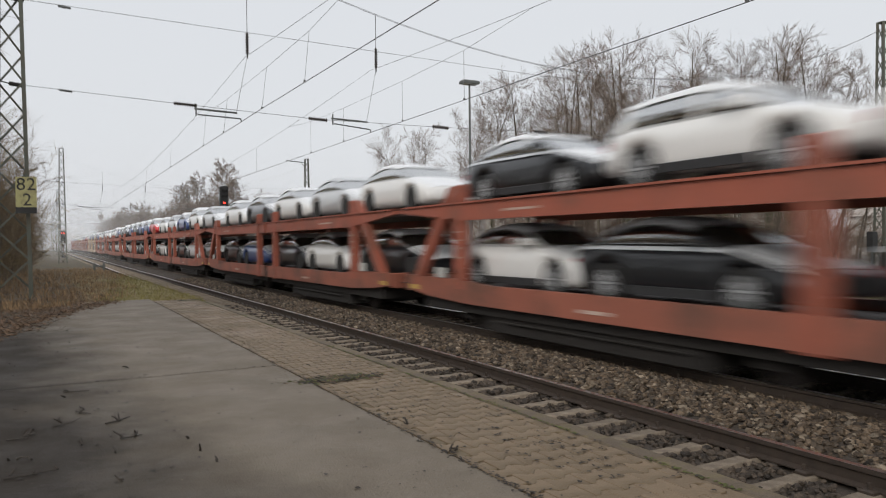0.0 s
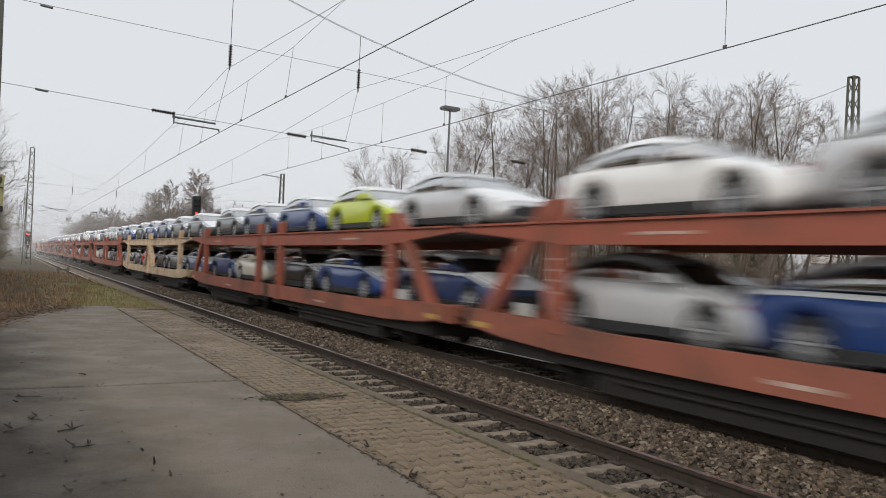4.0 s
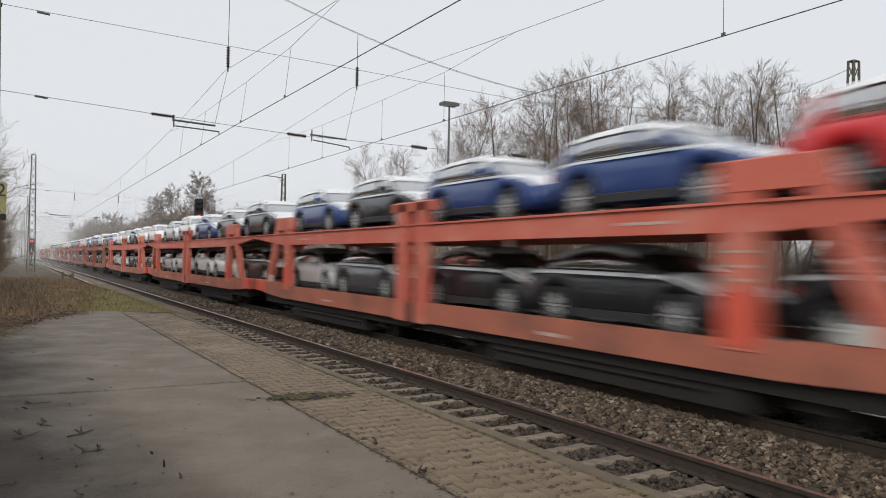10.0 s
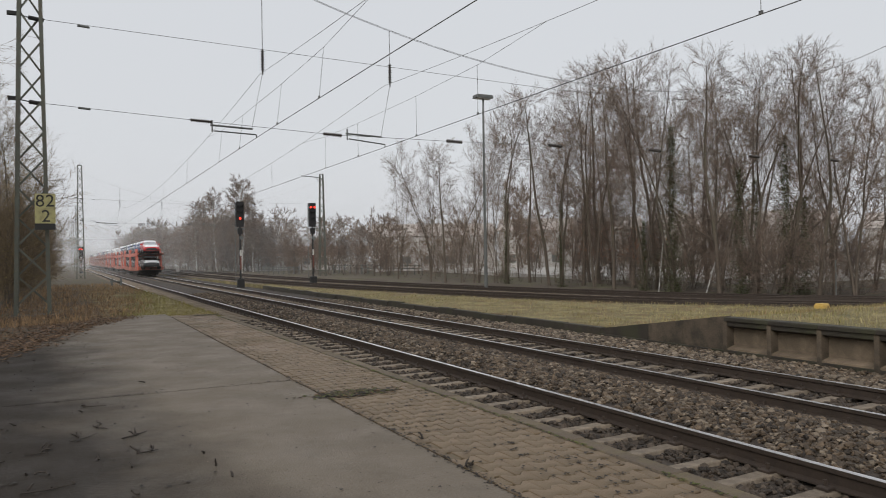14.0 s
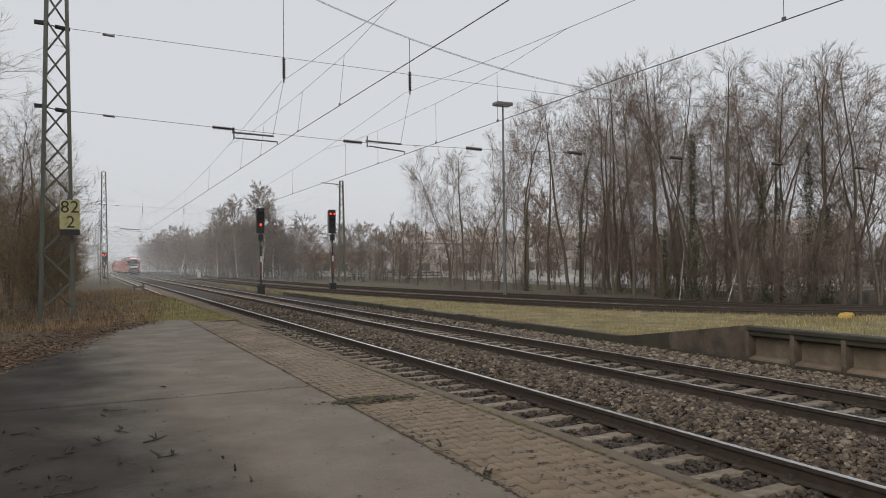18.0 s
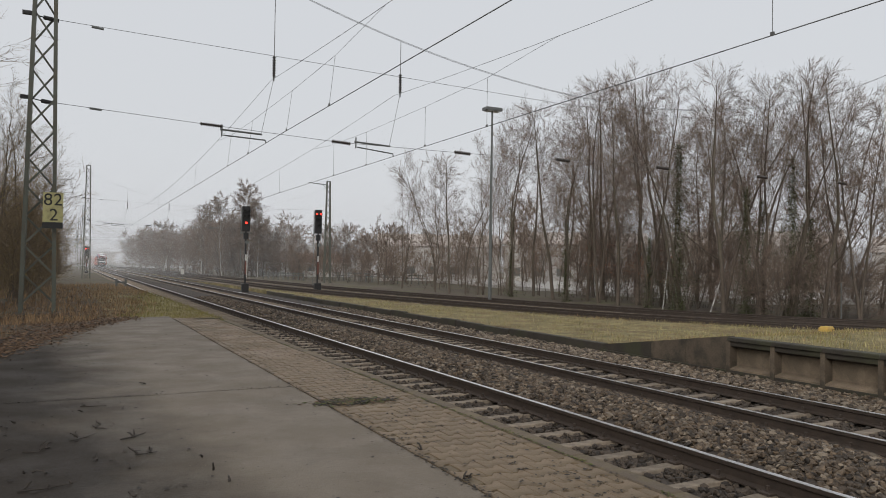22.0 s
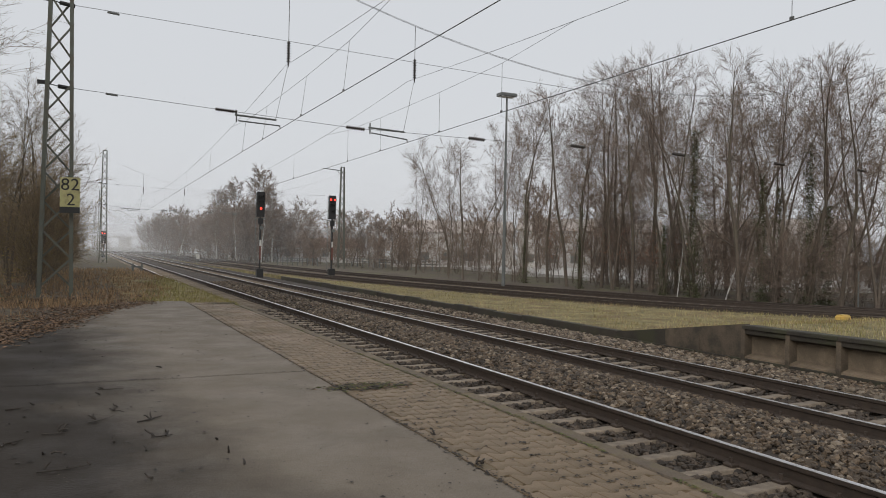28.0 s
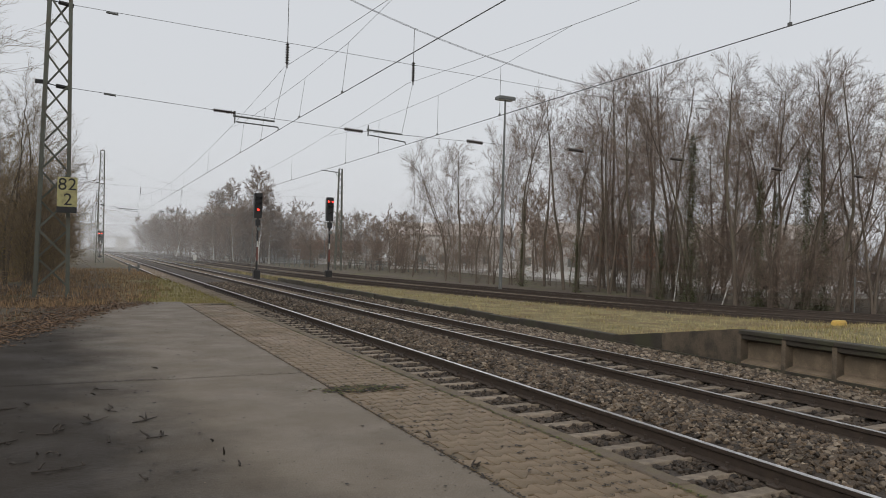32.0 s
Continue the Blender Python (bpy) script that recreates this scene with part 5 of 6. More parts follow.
def grass(name, xa, xb, ya, yb, n, size, material, label, keep=None, power=1.0):
    x = xa + (xb - xa) * rng.random(n)
    y = ya + (yb - ya) * rng.random(n) ** power
    p = np.stack([x, y], 1)
    if keep is not None:
        p = p[[keep(a, b) for a, b in p]]
    pts = np.column_stack([p, gz(p) - 0.01])
    s = size[0] + (size[1] - size[0]) * rng.random(len(pts)) ** 2
    return scatter_mesh(name, pts, s, BLADE_V, BLADE_F, material, label, "grass", 1.0, 0.3, upright=True)


grass("grass", 12.44, 24, 4, 55, 52000, (0.04, 0.12), "grass", "pale yellow-green winter grass on the old platform", lambda a, b: a < far_track(b) - 2.1 - 0.4 * noise.noise((a, b, 2)), 1.4)
grass("dry_grass", 12.5, 24, 4, 55, 14000, (0.05, 0.14), "dry", "brown dead stalks among the grass", lambda a, b: a < far_track(b) - 1.9 and noise.noise((a * 0.5, b * 0.5, 4)) > 0.12, 1.4)
grass("grass", 12.5, 24, 4, 55, 34000, (0.05, 0.14), "grass_green", "green patches in the winter grass", lambda a, b: a < far_track(b) - 2.1 and noise.noise((a * 0.55, b * 0.4, 17)) > 0.05, 1.4)
grass("grass", 12.5, 24, 4, 55, 14000, (0.06, 0.15), "grass", "pale longer tufts of winter grass", lambda a, b: a < far_track(b) - 2.0 and noise.noise((a * 1.3, b * 0.9, 23)) > 0.18, 1.4)
grass("grass", -1, 4.1, 19.4, 48, 28000, (0.04, 0.13), "grass_green", "short green-yellow grass at the platform's end", lambda a, b: a > 1.2 + 0.8 * noise.noise((a * 0.6, b * 0.6, 6)) + 0.1 * (b - 20), 1.5)
grass("dry_grass", -10, 3.4, 18.6, 60, 38000, (0.06, 0.24), "dry", "tall dry brown stalks standing on the bank", lambda a, b: a < 1.6 + 0.8 * noise.noise((a * 0.6, b * 0.6, 6)) + 0.1 * (b - 20) and (b > 19.4 or a < 0.3 - 0.28 * (18 - b)) and noise.noise((a * 0.7, b * 0.7, 13)) > -0.25, 1.7)
grass("dry_grass", -12, -0.8, 9, 19, 6000, (0.04, 0.15), "dry", "brown dead stalks beside the asphalt", lambda a, b: a < 0.0 - 0.28 * (18 - b))


def leaves(name, spots, size, label, material="litter"):
    s = size[0] + (size[1] - size[0]) * rng.random(len(spots))
    return scatter_mesh(name, np.asarray(spots), s, LEAF_V, LEAF_F, material, label, "leaves", 1.0, 0.4, upright=True)


border = []
while len(border) < 9000:
    y = 8 + 14 * random.random()
    edge = 0.3 - 0.28 * (18 - y) if y < 18 else lerp(0.3, 1.2, (y - 18) / 1.5)
    x = edge + 0.35 - abs(random.gauss(0, 1.1)) if y < 20 else random.uniform(-5, 1.5)
    z = PZ + 0.006 if x > edge - 0.45 and y < 19.3 else ground_z(x, y) + 0.02
    border.append((x, y, max(z, ground_z(x, y) + 0.01) + 0.02 * random.random()))
for i in range(1800):          # strays that have blown onto the asphalt
    y = 7 + 12.2 * random.random()
    edge = 0.3 - 0.28 * (18 - y) if y < 18 else lerp(0.3, 1.2, (y - 18) / 1.5)
    x = edge + 0.2 + abs(random.gauss(0, 0.22)) + 0.35 * max(0.0, noise.noise((y * 0.9, 3.0, 8)))
    border.append((x, y, PZ + 0.008))
leaves("fallen_leaves", border, (0.03, 0.075), "dark brown fallen leaves along the asphalt edge")
bank = []
while len(bank) < 8000:
    y = 19.4 + 26 * random.random() ** 1.8
    x = random.uniform(-6, 1.6 + 0.1 * (y - 20))
    if noise.noise((x * 0.9, y * 0.6, 31)) > -0.2:
        bank.append((x, y, ground_z(x, y) + 0.03 + 0.08 * random.random()))
leaves("fallen_leaves", bank, (0.035, 0.085), "brown fallen leaves over the bank")
loose = []
while len(loose) < 1500:
    x, y = random.uniform(-3.5, XE - 0.25), random.uniform(2.6, 19)
    dens = 0.95 if noise.noise((x * 0.8, y * 0.5, 21)) > 0.15 or (x < 0.5 and y < 8) else 0.3
    if x > XP:
        dens = 0.75
    if random.random() < dens * (1 if x > XP or x < 0.6 else 0.4):
        loose.append((x, y, PZ + 0.008))
leaves("fallen_leaves", loose, (0.012, 0.04), "scattered dark withered leaves on the platform", "litter_dark")
bits = []
for i in range(1500):
    y = 3.0 + 16.4 * random.random() ** 1.3
    bits.append((XP + random.gauss(0, 0.022), y, PZ + 0.004))
for i in range(350):
    y = 3.0 + 16 * random.random()
    bits.append((XJ + random.gauss(0, 0.012), y, PZ + 0.003))
for i in range(3600):
    y = 3.0 + 16 * random.random() ** 1.2
    x = XP + 0.012 + 0.1 * round(10 * random.random()) + random.gauss(0, 0.022)
    if x < XJ and noise.noise((x * 2.2, y * 1.7, 5)) > 0.0:
        bits.append((x, -6.0 + 0.1625 * round((y + 6) / 0.1625) + 0.08 + random.gauss(0, 0.02), PZ + 0.003))
for i in range(250):
    x = -0.8 + 3.1 * random.random()
    bits.append((x, 8.27 + 0.03 * random.gauss(0, 1), PZ + 0.003))
leaves("crack_litter", bits, (0.006, 0.026), "dark dead bits lodged in the joints", "litter_dark")


grit = [(-1.0 + 3.3 * random.random() ** 0.8, 2.8 + 12 * random.random() ** 1.5, PZ + 0.004) for i in range(2600)]
leaves("dark_grit", grit[:1500], (0.004, 0.014), "dark crumbs of soil strewn over the asphalt", "litter_dark")
leaves("pale_grit", grit[1500:], (0.003, 0.010), "pale crumbs of grit strewn over the asphalt", "ballast_pale")


def twig_pile(name, x, y, n, r, label, material="litter_dark"):
    """Dead twigs lying loose."""
    t = thing(name, label, "twigs")
    for i in range((n + 1) // 2):
        g = Geo()
        a, d = random.random() * 6.28, r * random.random() ** 0.5
        c = Vector((x + d * math.cos(a), y + 0.6 * d * math.sin(a), PZ + 0.012))
        b = random.random() * 6.28
        L = random.uniform(0.006, 0.026)
        p = c
        for k in range(3):
            q = p + Vector((math.cos(b) * L, math.sin(b) * L, random.uniform(-0.004, 0.02)))
            q.z = max(q.z, PZ + 0.008)
            g.tube(p, q, 0.008 - 0.0015 * k, n=5)
            p = q
            b += random.uniform(-0.5, 0.5)
        part("twig", g, material, t)
    return t


for x, y, n, r in ((0.77, 8.99, 2, 0.1), (0.24, 7.82, 2, 0.12), (0.21, 7.53, 2, 0.08), (0.26, 6.81, 3, 0.12), (0.14, 6.49, 3, 0.14), (0.49, 6.36, 4, 0.1), (0.55, 5.77, 4, 0.08), (0.45, 5.74, 2, 0.05), (0.24, 5.65, 2, 0.07), (-0.08, 5.14, 6, 0.16), (-0.21, 6.17, 4, 0.12), (-0.54, 7.19, 5, 0.2), (-0.43, 5.91, 5, 0.2), (0.85, 5.46, 2, 0.03), (0.95, 4.78, 2, 0.04), (0.36, 4.69, 2, 0.05), (0.43, 5.34, 2, 0.06), (-0.21, 5.47, 3, 0.08), (-0.17, 6.15, 2, 0.06), (-0.06, 5.43, 1, 0.05), (0.9, 5.1, 1, 0.03), (2.33, 5.05, 4, 0.06), (2.36, 4.25, 5, 0.07)):
    twig_pile("dead_twig", x, y, n, r, "small dark dead twig lying on the platform")
for x, y, tx, ty, r in ((0.04, 6.34, 0.24, 6.56, 0.006), (0.39, 6.25, 0.58, 6.41, 0.011), (0.45, 5.72, 0.60, 5.75, 0.010), (-0.24, 5.08, 0.05, 5.13, 0.011), (0.13, 7.80, 0.35, 7.75, 0.008), (0.21, 6.85, 0.31, 6.67, 0.010), (-0.48, 5.88, -0.37, 5.96, 0.016), (-0.26, 6.09, -0.11, 6.07, 0.010), (-0.57, 7.08, -0.45, 7.11, 0.014)):
    stick = thing("dead_stick", "dark wet dead stick lying on asphalt", "stick")
    r *= 0.6
    p, q = Vector((x, y, PZ + 0.010)), Vector((tx, ty, PZ + 0.012))
    side = (q - p).cross(Vector((0, 0, 1))) * 0.16
    part("stem", Geo().tube(p, p.lerp(q, 0.45) + side * 0.5, r, r * 0.85, n=6).tube(p.lerp(q, 0.45) + side * 0.5, q, r * 0.85, r * 0.4, n=6), "litter_dark", stick)
    part("side_shoot", Geo().tube(p.lerp(q, 0.5) + side * 0.4, p.lerp(q, 0.72) - side * 0.35, r * 0.6, r * 0.3, n=5), "litter_dark", stick)


def weed(x, y, n, r, label):
    pts = np.stack([x + r * rng.normal(0, 0.55, n), y + 0.45 * r * rng.normal(0, 0.55, n), np.full(n, PZ + 0.002)], 1)
    t = thing("weed", label, "weed", at=None)
    for mat, k in (("moss", 0.3), ("litter_dark", 0.5), ("litter", 0.2)):
        m = int(n * k)
        q = pts[rng.integers(0, n, m)]
        scatter_mesh("weed_leaf", q, 0.015 + 0.035 * rng.random(m), LEAF_V, LEAF_F, mat, "low weed leaves", "", 0.8, 0.35, upright=True, parent=t)


moss = []
for i in range(1600):
    y = 2.6 + 17 * random.random()
    if noise.noise((1.3, y * 1.1, 41)) > -0.12:
        moss.append((XJ + random.gauss(0.006, 0.016) + 0.05 * max(0.0, noise.noise((2.1, y * 0.9, 7))), y, PZ + 0.002))
leaves("moss", moss, (0.008, 0.026), "yellow-green moss along the kerb joint", "moss")
weed(2.58, 7.15, 1500, 0.3, "flat green-brown weed growing from the paving joint")
weed(3.1, 19.0, 500, 0.35, "low moss and weeds at the end of the kerb")


# ---- trees ----
def tree_meshes(seed, height, spread, stems=1, limbs=24, kids=(9, 7, 3), lean=0.04, droop=0.0, first=0.3, girth=1.0, fine=0.0047, angle=(0.55, 0.95), rise=0.05, fan=False, tilt=(0.05, 0.14)):
    """Trunk and limbs in one mesh, branches and fine twigs in another. A fan sends long steep limbs up to the top; otherwise the crown is oval."""
    r = random.Random(seed)
    trunk, crown = Geo(), Geo()

    def spike(p, d, length, rad):
        a = d.orthogonal().normalized() * rad
        b = d.cross(a)
        crown.add([tuple(p + a), tuple(p - a * 0.5 + b * 0.87), tuple(p - a * 0.5 - b * 0.87), tuple(p + d * length)], [(0, 1, 3), (1, 2, 3), (2, 0, 3)])

    def aside(d, ang):
        ax = d.orthogonal().normalized()
        ax.rotate(Matrix.Rotation(r.random() * 6.283, 3, d))
        return (d * math.cos(ang) + ax * math.sin(ang)).normalized()

    def twig(p, d, length):
        spike(p, d, length, fine * 1.25)
        for k in range(kids[2]):
            e = aside(d, r.uniform(0.25, 0.6))
            e.z += 0.12 - droop * 0.5
            spike(p + d * (length * r.uniform(0.15, 0.8)), e.normalized(), length * r.uniform(0.35, 0.7), fine)

    def grow(p, d, length, rad, level):
        seg = (9, 6, 3)[level]
        wob = (0.075, 0.075, 0.11)[level]
        pts, dirs = [p], [d]
        for i in range(seg):
            lift = (0.03, rise, 0.05)[level] - droop * level * 0.14
            d = (d + Vector((r.gauss(0, wob), r.gauss(0, wob), r.gauss(0, wob * 0.5) + lift))).normalized()
            p = p + d * (length / seg)
            pts.append(p)
            dirs.append(d)
        for i in range(seg):
            ra, rb = lerp(rad, rad * 0.16, i / seg), lerp(rad, rad * 0.16, (i + 1) / seg)
            (trunk if level < 2 else crown).tube(pts[i], pts[i + 1], ra, rb, n=(8, 4, 3)[level], caps=False)
        count = (limbs, *kids)[level]
        for k in range(count):
            lo = (first, 0.2, 0.12)[level]
            u = lo + (1 - lo) * (k + r.random()) / count
            j = min(seg - 1, int(u * seg))
            q = pts[j].lerp(pts[j + 1], u * seg - j)
            if level == 0:
                nd = aside(dirs[j], r.uniform(*angle) * (1.2 - 0.45 * u))
                w = (u - lo) / (1 - lo)
                ln = spread * ((1.12 - 0.85 * w) if fan else (0.45 + 1.5 * w * (1 - w) + 0.15 * (1 - w))) * r.uniform(0.65, 1.12)
                grow(q, nd, ln, max(0.010, rad * (1 - 0.8 * u) * (0.30 if fan else 0.24)), 1)
            elif level == 1:
                grow(q, aside(dirs[j], r.uniform(0.4, 0.95)), max(0.6, length * r.uniform(0.28, 0.52) * (1.15 - 0.5 * u)), max(0.005, rad * 0.3), 2)
            else:
                twig(q, aside(dirs[j], r.uniform(0.25, 0.7)), max(0.4, length * r.uniform(0.45, 0.85)))

    for s in range(stems):
        a = 6.283 * s / max(1, stems) + r.random()
        t = lean if stems == 1 else r.uniform(*tilt)
        d = Vector((math.cos(a) * t, math.sin(a) * t, 1)).normalized()
        p = Vector((0.02 * math.cos(a) * (stems > 1), 0.02 * math.sin(a) * (stems > 1), -0.2))
        grow(p, d, height * (1.0 if s == 0 else r.uniform(0.84, 0.97)), girth * 0.0105 * height * (1 if stems == 1 else 0.72), 0)
    return trunk.mesh("trunk", True), crown.mesh("crown")


# all of them 12 m high: alders with oval lacy crowns, tall trees with long steep limbs
ALDERS = [
    tree_meshes(11, 12.0, 3.5, 1, 26, (8, 7, 2), first=0.34, angle=(0.75, 1.2), rise=0.03),
    tree_meshes(12, 12.0, 3.1, 2, 17, (8, 7, 2), first=0.40, angle=(0.7, 1.15), rise=0.03),
    tree_meshes(13, 12.0, 3.7, 1, 25, (8, 7, 2), first=0.30, lean=0.09, angle=(0.7, 1.15), rise=0.03),
]
STEEP = [
    tree_meshes(14, 11.6, 5.6, 1, 16, (9, 7, 2), first=0.22, angle=(0.5, 0.95), rise=0.045, fan=True),
    tree_meshes(15, 11.6, 5.0, 2, 10, (9, 7, 2), first=0.26, angle=(0.45, 0.9), rise=0.045, fan=True, tilt=(0.12, 0.24)),
    tree_meshes(16, 11.6, 4.8, 2, 10, (9, 7, 2), first=0.3, angle=(0.45, 0.9), rise=0.04, fan=True, tilt=(0.16, 0.3)),
]
SLIM = [tree_meshes(51, 12.0, 3.3, 1, 19, (8, 6, 2), first=0.2, girth=0.5, angle=(0.5, 0.95), rise=0.05), tree_meshes(52, 12.0, 3.0, 2, 13, (8, 6, 2), first=0.25, girth=0.5, angle=(0.45, 0.85), rise=0.05)]
BROWN_KINDS = [tree_meshes(41, 12.5, 4.6, 1, 26, (8, 6, 2), first=0.12, angle=(0.6, 1.1), fine=0.0052), tree_meshes(42, 11.5, 4.4, 2, 16, (8, 6, 2), first=0.1, angle=(0.6, 1.1), fine=0.0052)]
FAR_KINDS = [tree_meshes(17, 13.0, 5.4, 1, 18, (7, 5, 0), first=0.04, fine=0.038), tree_meshes(18, 13.5, 6.4, 2, 10, (7, 5, 0), first=0.06, fine=0.038, fan=True, angle=(0.5, 0.95)), tree_meshes(19, 12.0, 5.6, 1, 18, (7, 5, 0), first=0.03, fine=0.038)]
BIRCH = tree_meshes(21, 13.0, 3.8, 1, 40, (9, 7, 1), first=0.22, droop=0.5, girth=0.9, fine=0.02)
SHRUB = [tree_meshes(31, 3.6, 1.7, 4, 6, (5, 4, 1), first=0.1, girth=0.6, tilt=(0.1, 0.4)), tree_meshes(32, 2.6, 1.5, 5, 6, (5, 4, 1), first=0.08, girth=0.55, tilt=(0.1, 0.5))]
THICKET = [tree_meshes(33, 3.6, 1.8, 5, 6, (5, 5, 1), first=0.1, girth=0.5, tilt=(0.1, 0.4)), tree_meshes(34, 2.3, 1.2, 6, 6, (5, 5, 1), first=0.08, girth=0.5, tilt=(0.1, 0.5))]


def tree(meshes, x, y, scale, turn, label, name="tree", group="bare trees beside the railway", bark="bark", z=None, crown_mat="twig"):
    t = thing(name, label, "tree" if name == "tree" else "shrub", group, at=pose(x, y, ground_z(x, y) if z is None else z, 0, 0, turn) @ Matrix.Scale(scale, 4))
    for nm, me, mat in (("trunk", meshes[0], bark), ("crown", meshes[1], crown_mat)):
        if not me.materials:
            me.materials.append(M[mat])
        ob = new(nm, me)
        ob.parent = t
    return t


rt = random.Random(5)
# x, y, height of the grove's edge trees
ALDER_ROW = [(27.8, 54.2, 11.3), (28.8, 46.3, 13.4), (31.5, 47.4, 12.0), (29.8, 42.4, 12.6), (29.3, 40.3, 11.9), (31.2, 40.5, 13.4), (32.9, 40.9, 14.0), (30.3, 38.2, 12.9), (31.1, 35.5, 13.7), (31.9, 34.1, 13.8)]
SLIM_ROW = [(28.7, 58.7, 12.0), (27.9, 57.0, 10.6), (28.8, 53.3, 12.4), (30.6, 53.6, 12.6), (28.4, 50.5, 11.6), (30.2, 50.0, 11.0), (30.0, 61.5, 11.2), (27.2, 62.5, 9.6), (28.4, 65.0, 9.0)]
STEEP_ROW = [(29.3, 35.1, 12.4), (29.8, 33.0, 12.6), (29.3, 30.2, 12.3), (29.8, 27.5, 12.5), (32.6, 27.5, 12.9), (32.1, 25.3, 12.2), (32.4, 23.8, 11.7), (34.4, 24.4, 11.5),
             (31.0, 28.6, 12.8), (33.4, 26.2, 12.5), (33.8, 22.9, 10.8), (30.6, 26.0, 12.2)]
for row, kinds, label in ((ALDER_ROW, ALDERS, "bare alder with an oval crown of fine dark twigs"), (SLIM_ROW, SLIM, "slim bare tree with a thin pale trunk"), (STEEP_ROW, STEEP, "bare winter tree with long steep limbs")):
    for i, (x, y, h) in enumerate(row):
        tree(kinds[i % len(kinds)], x, y, h / 12.0, rt.random() * 360, label)
for i in range(9):                                     # deeper in the grove
    u = rt.random()
    x, y = lerp(31.5, 36.0, u) + rt.uniform(2.0, 7.0), lerp(46.0, 30.0, u) + rt.uniform(1.0, 5.0)
    tree(rt.choice(ALDERS + STEEP), x, y, rt.uniform(0.92, 1.1), rt.random() * 360, "bare winter tree deeper in the grove")
for x, y, h in ((38.2, 21.4, 7.6), (41.5, 20.6, 7.8), (39.4, 25.5, 8.8)):
    tree(rt.choice(STEEP), x, y, h / 12.0, rt.random() * 360, "lower bare tree beside the lattice mast")
EDGE = [(27.2, 62.0), (28.2, 54.0), (29.0, 46.0), (29.4, 40.0), (29.4, 34.0), (29.2, 30.0), (29.8, 26.5), (31.0, 24.0), (34.0, 22.4), (38.5, 21.0)]


def along_edge(u, back):
    k = min(int(u), len(EDGE) - 2)
    return lerp(EDGE[k][0], EDGE[k + 1][0], u - k) + 0.86 * back, lerp(EDGE[k][1], EDGE[k + 1][1], u - k) + 0.5 * back


for i in range(40):                                    # thick under the steep trees, sparse under the alders
    u = rt.uniform(4.3, 9.0) if i < 27 else rt.uniform(0, 4.3)
    x, y = along_edge(u, rt.uniform(-0.2, 4.5))
    tree(rt.choice(SHRUB), x, y, rt.uniform(0.5, 1.15) if i < 27 else rt.uniform(0.3, 0.6), rt.random() * 360, "leafless brown shrub under the trees", "shrub", "undergrowth below the trees")
for i in range(34):
    x, y = along_edge(rt.uniform(0.0, 9.0), rt.uniform(3, 9))
    tree(rt.choice(SHRUB), x, y, rt.uniform(1.0, 1.6), rt.random() * 360, "dense brown shrub deeper in the grove", "shrub", "undergrowth below the trees")
for i in range(18):
    x, y = along_edge(rt.uniform(0.0, 5.0), rt.uniform(1.0, 8.0))
    tree(rt.choice(SLIM), x, y, rt.uniform(0.4, 0.75), rt.random() * 360, "young slim bare tree below taller ones", group="young trees below the grove")


# ivy on some trunks: leafy sleeves
def ivy(x, y, h, r, n, label, z0=None, material="leaf_green"):
    z0 = ground_z(x, y) if z0 is None else z0
    a = rng.random(n) * 2 * np.pi
    z = h * rng.random(n) ** 1.25
    rr = r * (0.2 + 1.1 * rng.random(n) ** 1.5) * (1.2 - 0.75 * z / h) * (0.75 + 0.45 * np.sin(a * 2 + z * 2.3))
    pts = np.stack([x + rr * np.cos(a), y + rr * np.sin(a), z0 + z], 1)
    return scatter_mesh("ivy", pts, 0.04 + 0.05 * rng.random(n), LEAF_V, LEAF_F, material, label, "ivy", 1.0, 0.4)


for x, y, h, r, n in ((28.8, 46.3, 6.5, 0.42, 3200), (29.3, 40.3, 5.5, 0.42, 3000), (29.3, 30.2, 9.0, 0.75, 8000), (30.7, 26.9, 6.5, 0.55, 4600), (32.1, 25.3, 8.0, 0.6, 6000), (29.8, 33.0, 4.0, 0.4, 2200), (32.6, 27.5, 6.0, 0.5, 3600), (33.7, 25.5, 5.0, 0.7, 4000)):
    ivy(x, y, h, r, n, "dark green ivy climbing a tree trunk")
for x, y, z, r in ((30.3, 38.2, 1.6, 1.3), (31.0, 36.0, 1.4, 1.2), (29.8, 33.2, 1.2, 1.0), (29.8, 43.0, 1.6, 1.3)):
    n = 420
    pts = np.stack([x + rng.normal(0, r, n), y + rng.normal(0, r, n), z + 2.2 * rng.random(n)], 1)
    scatter_mesh("withered_leaves", pts, 0.045 + 0.05 * rng.random(n), LEAF_V, LEAF_F, "leaf_rust", "rust-brown withered leaves still on branches", "leaves", 1.0, 0.4)
for x, y, h in ALDER_ROW[3:] + STEEP_ROW[:5]:
    n = 420
    pts = np.stack([x + rng.normal(0, 1.5, n), y + rng.normal(0, 1.5, n), h * (0.55 + 0.4 * rng.random(n))], 1)
    scatter_mesh("withered_leaves", pts, 0.022 + 0.03 * rng.random(n), LEAF_V, LEAF_F, "catkin", "dark cones and catkins high in the branches", "leaves", 1.0, 0.4)

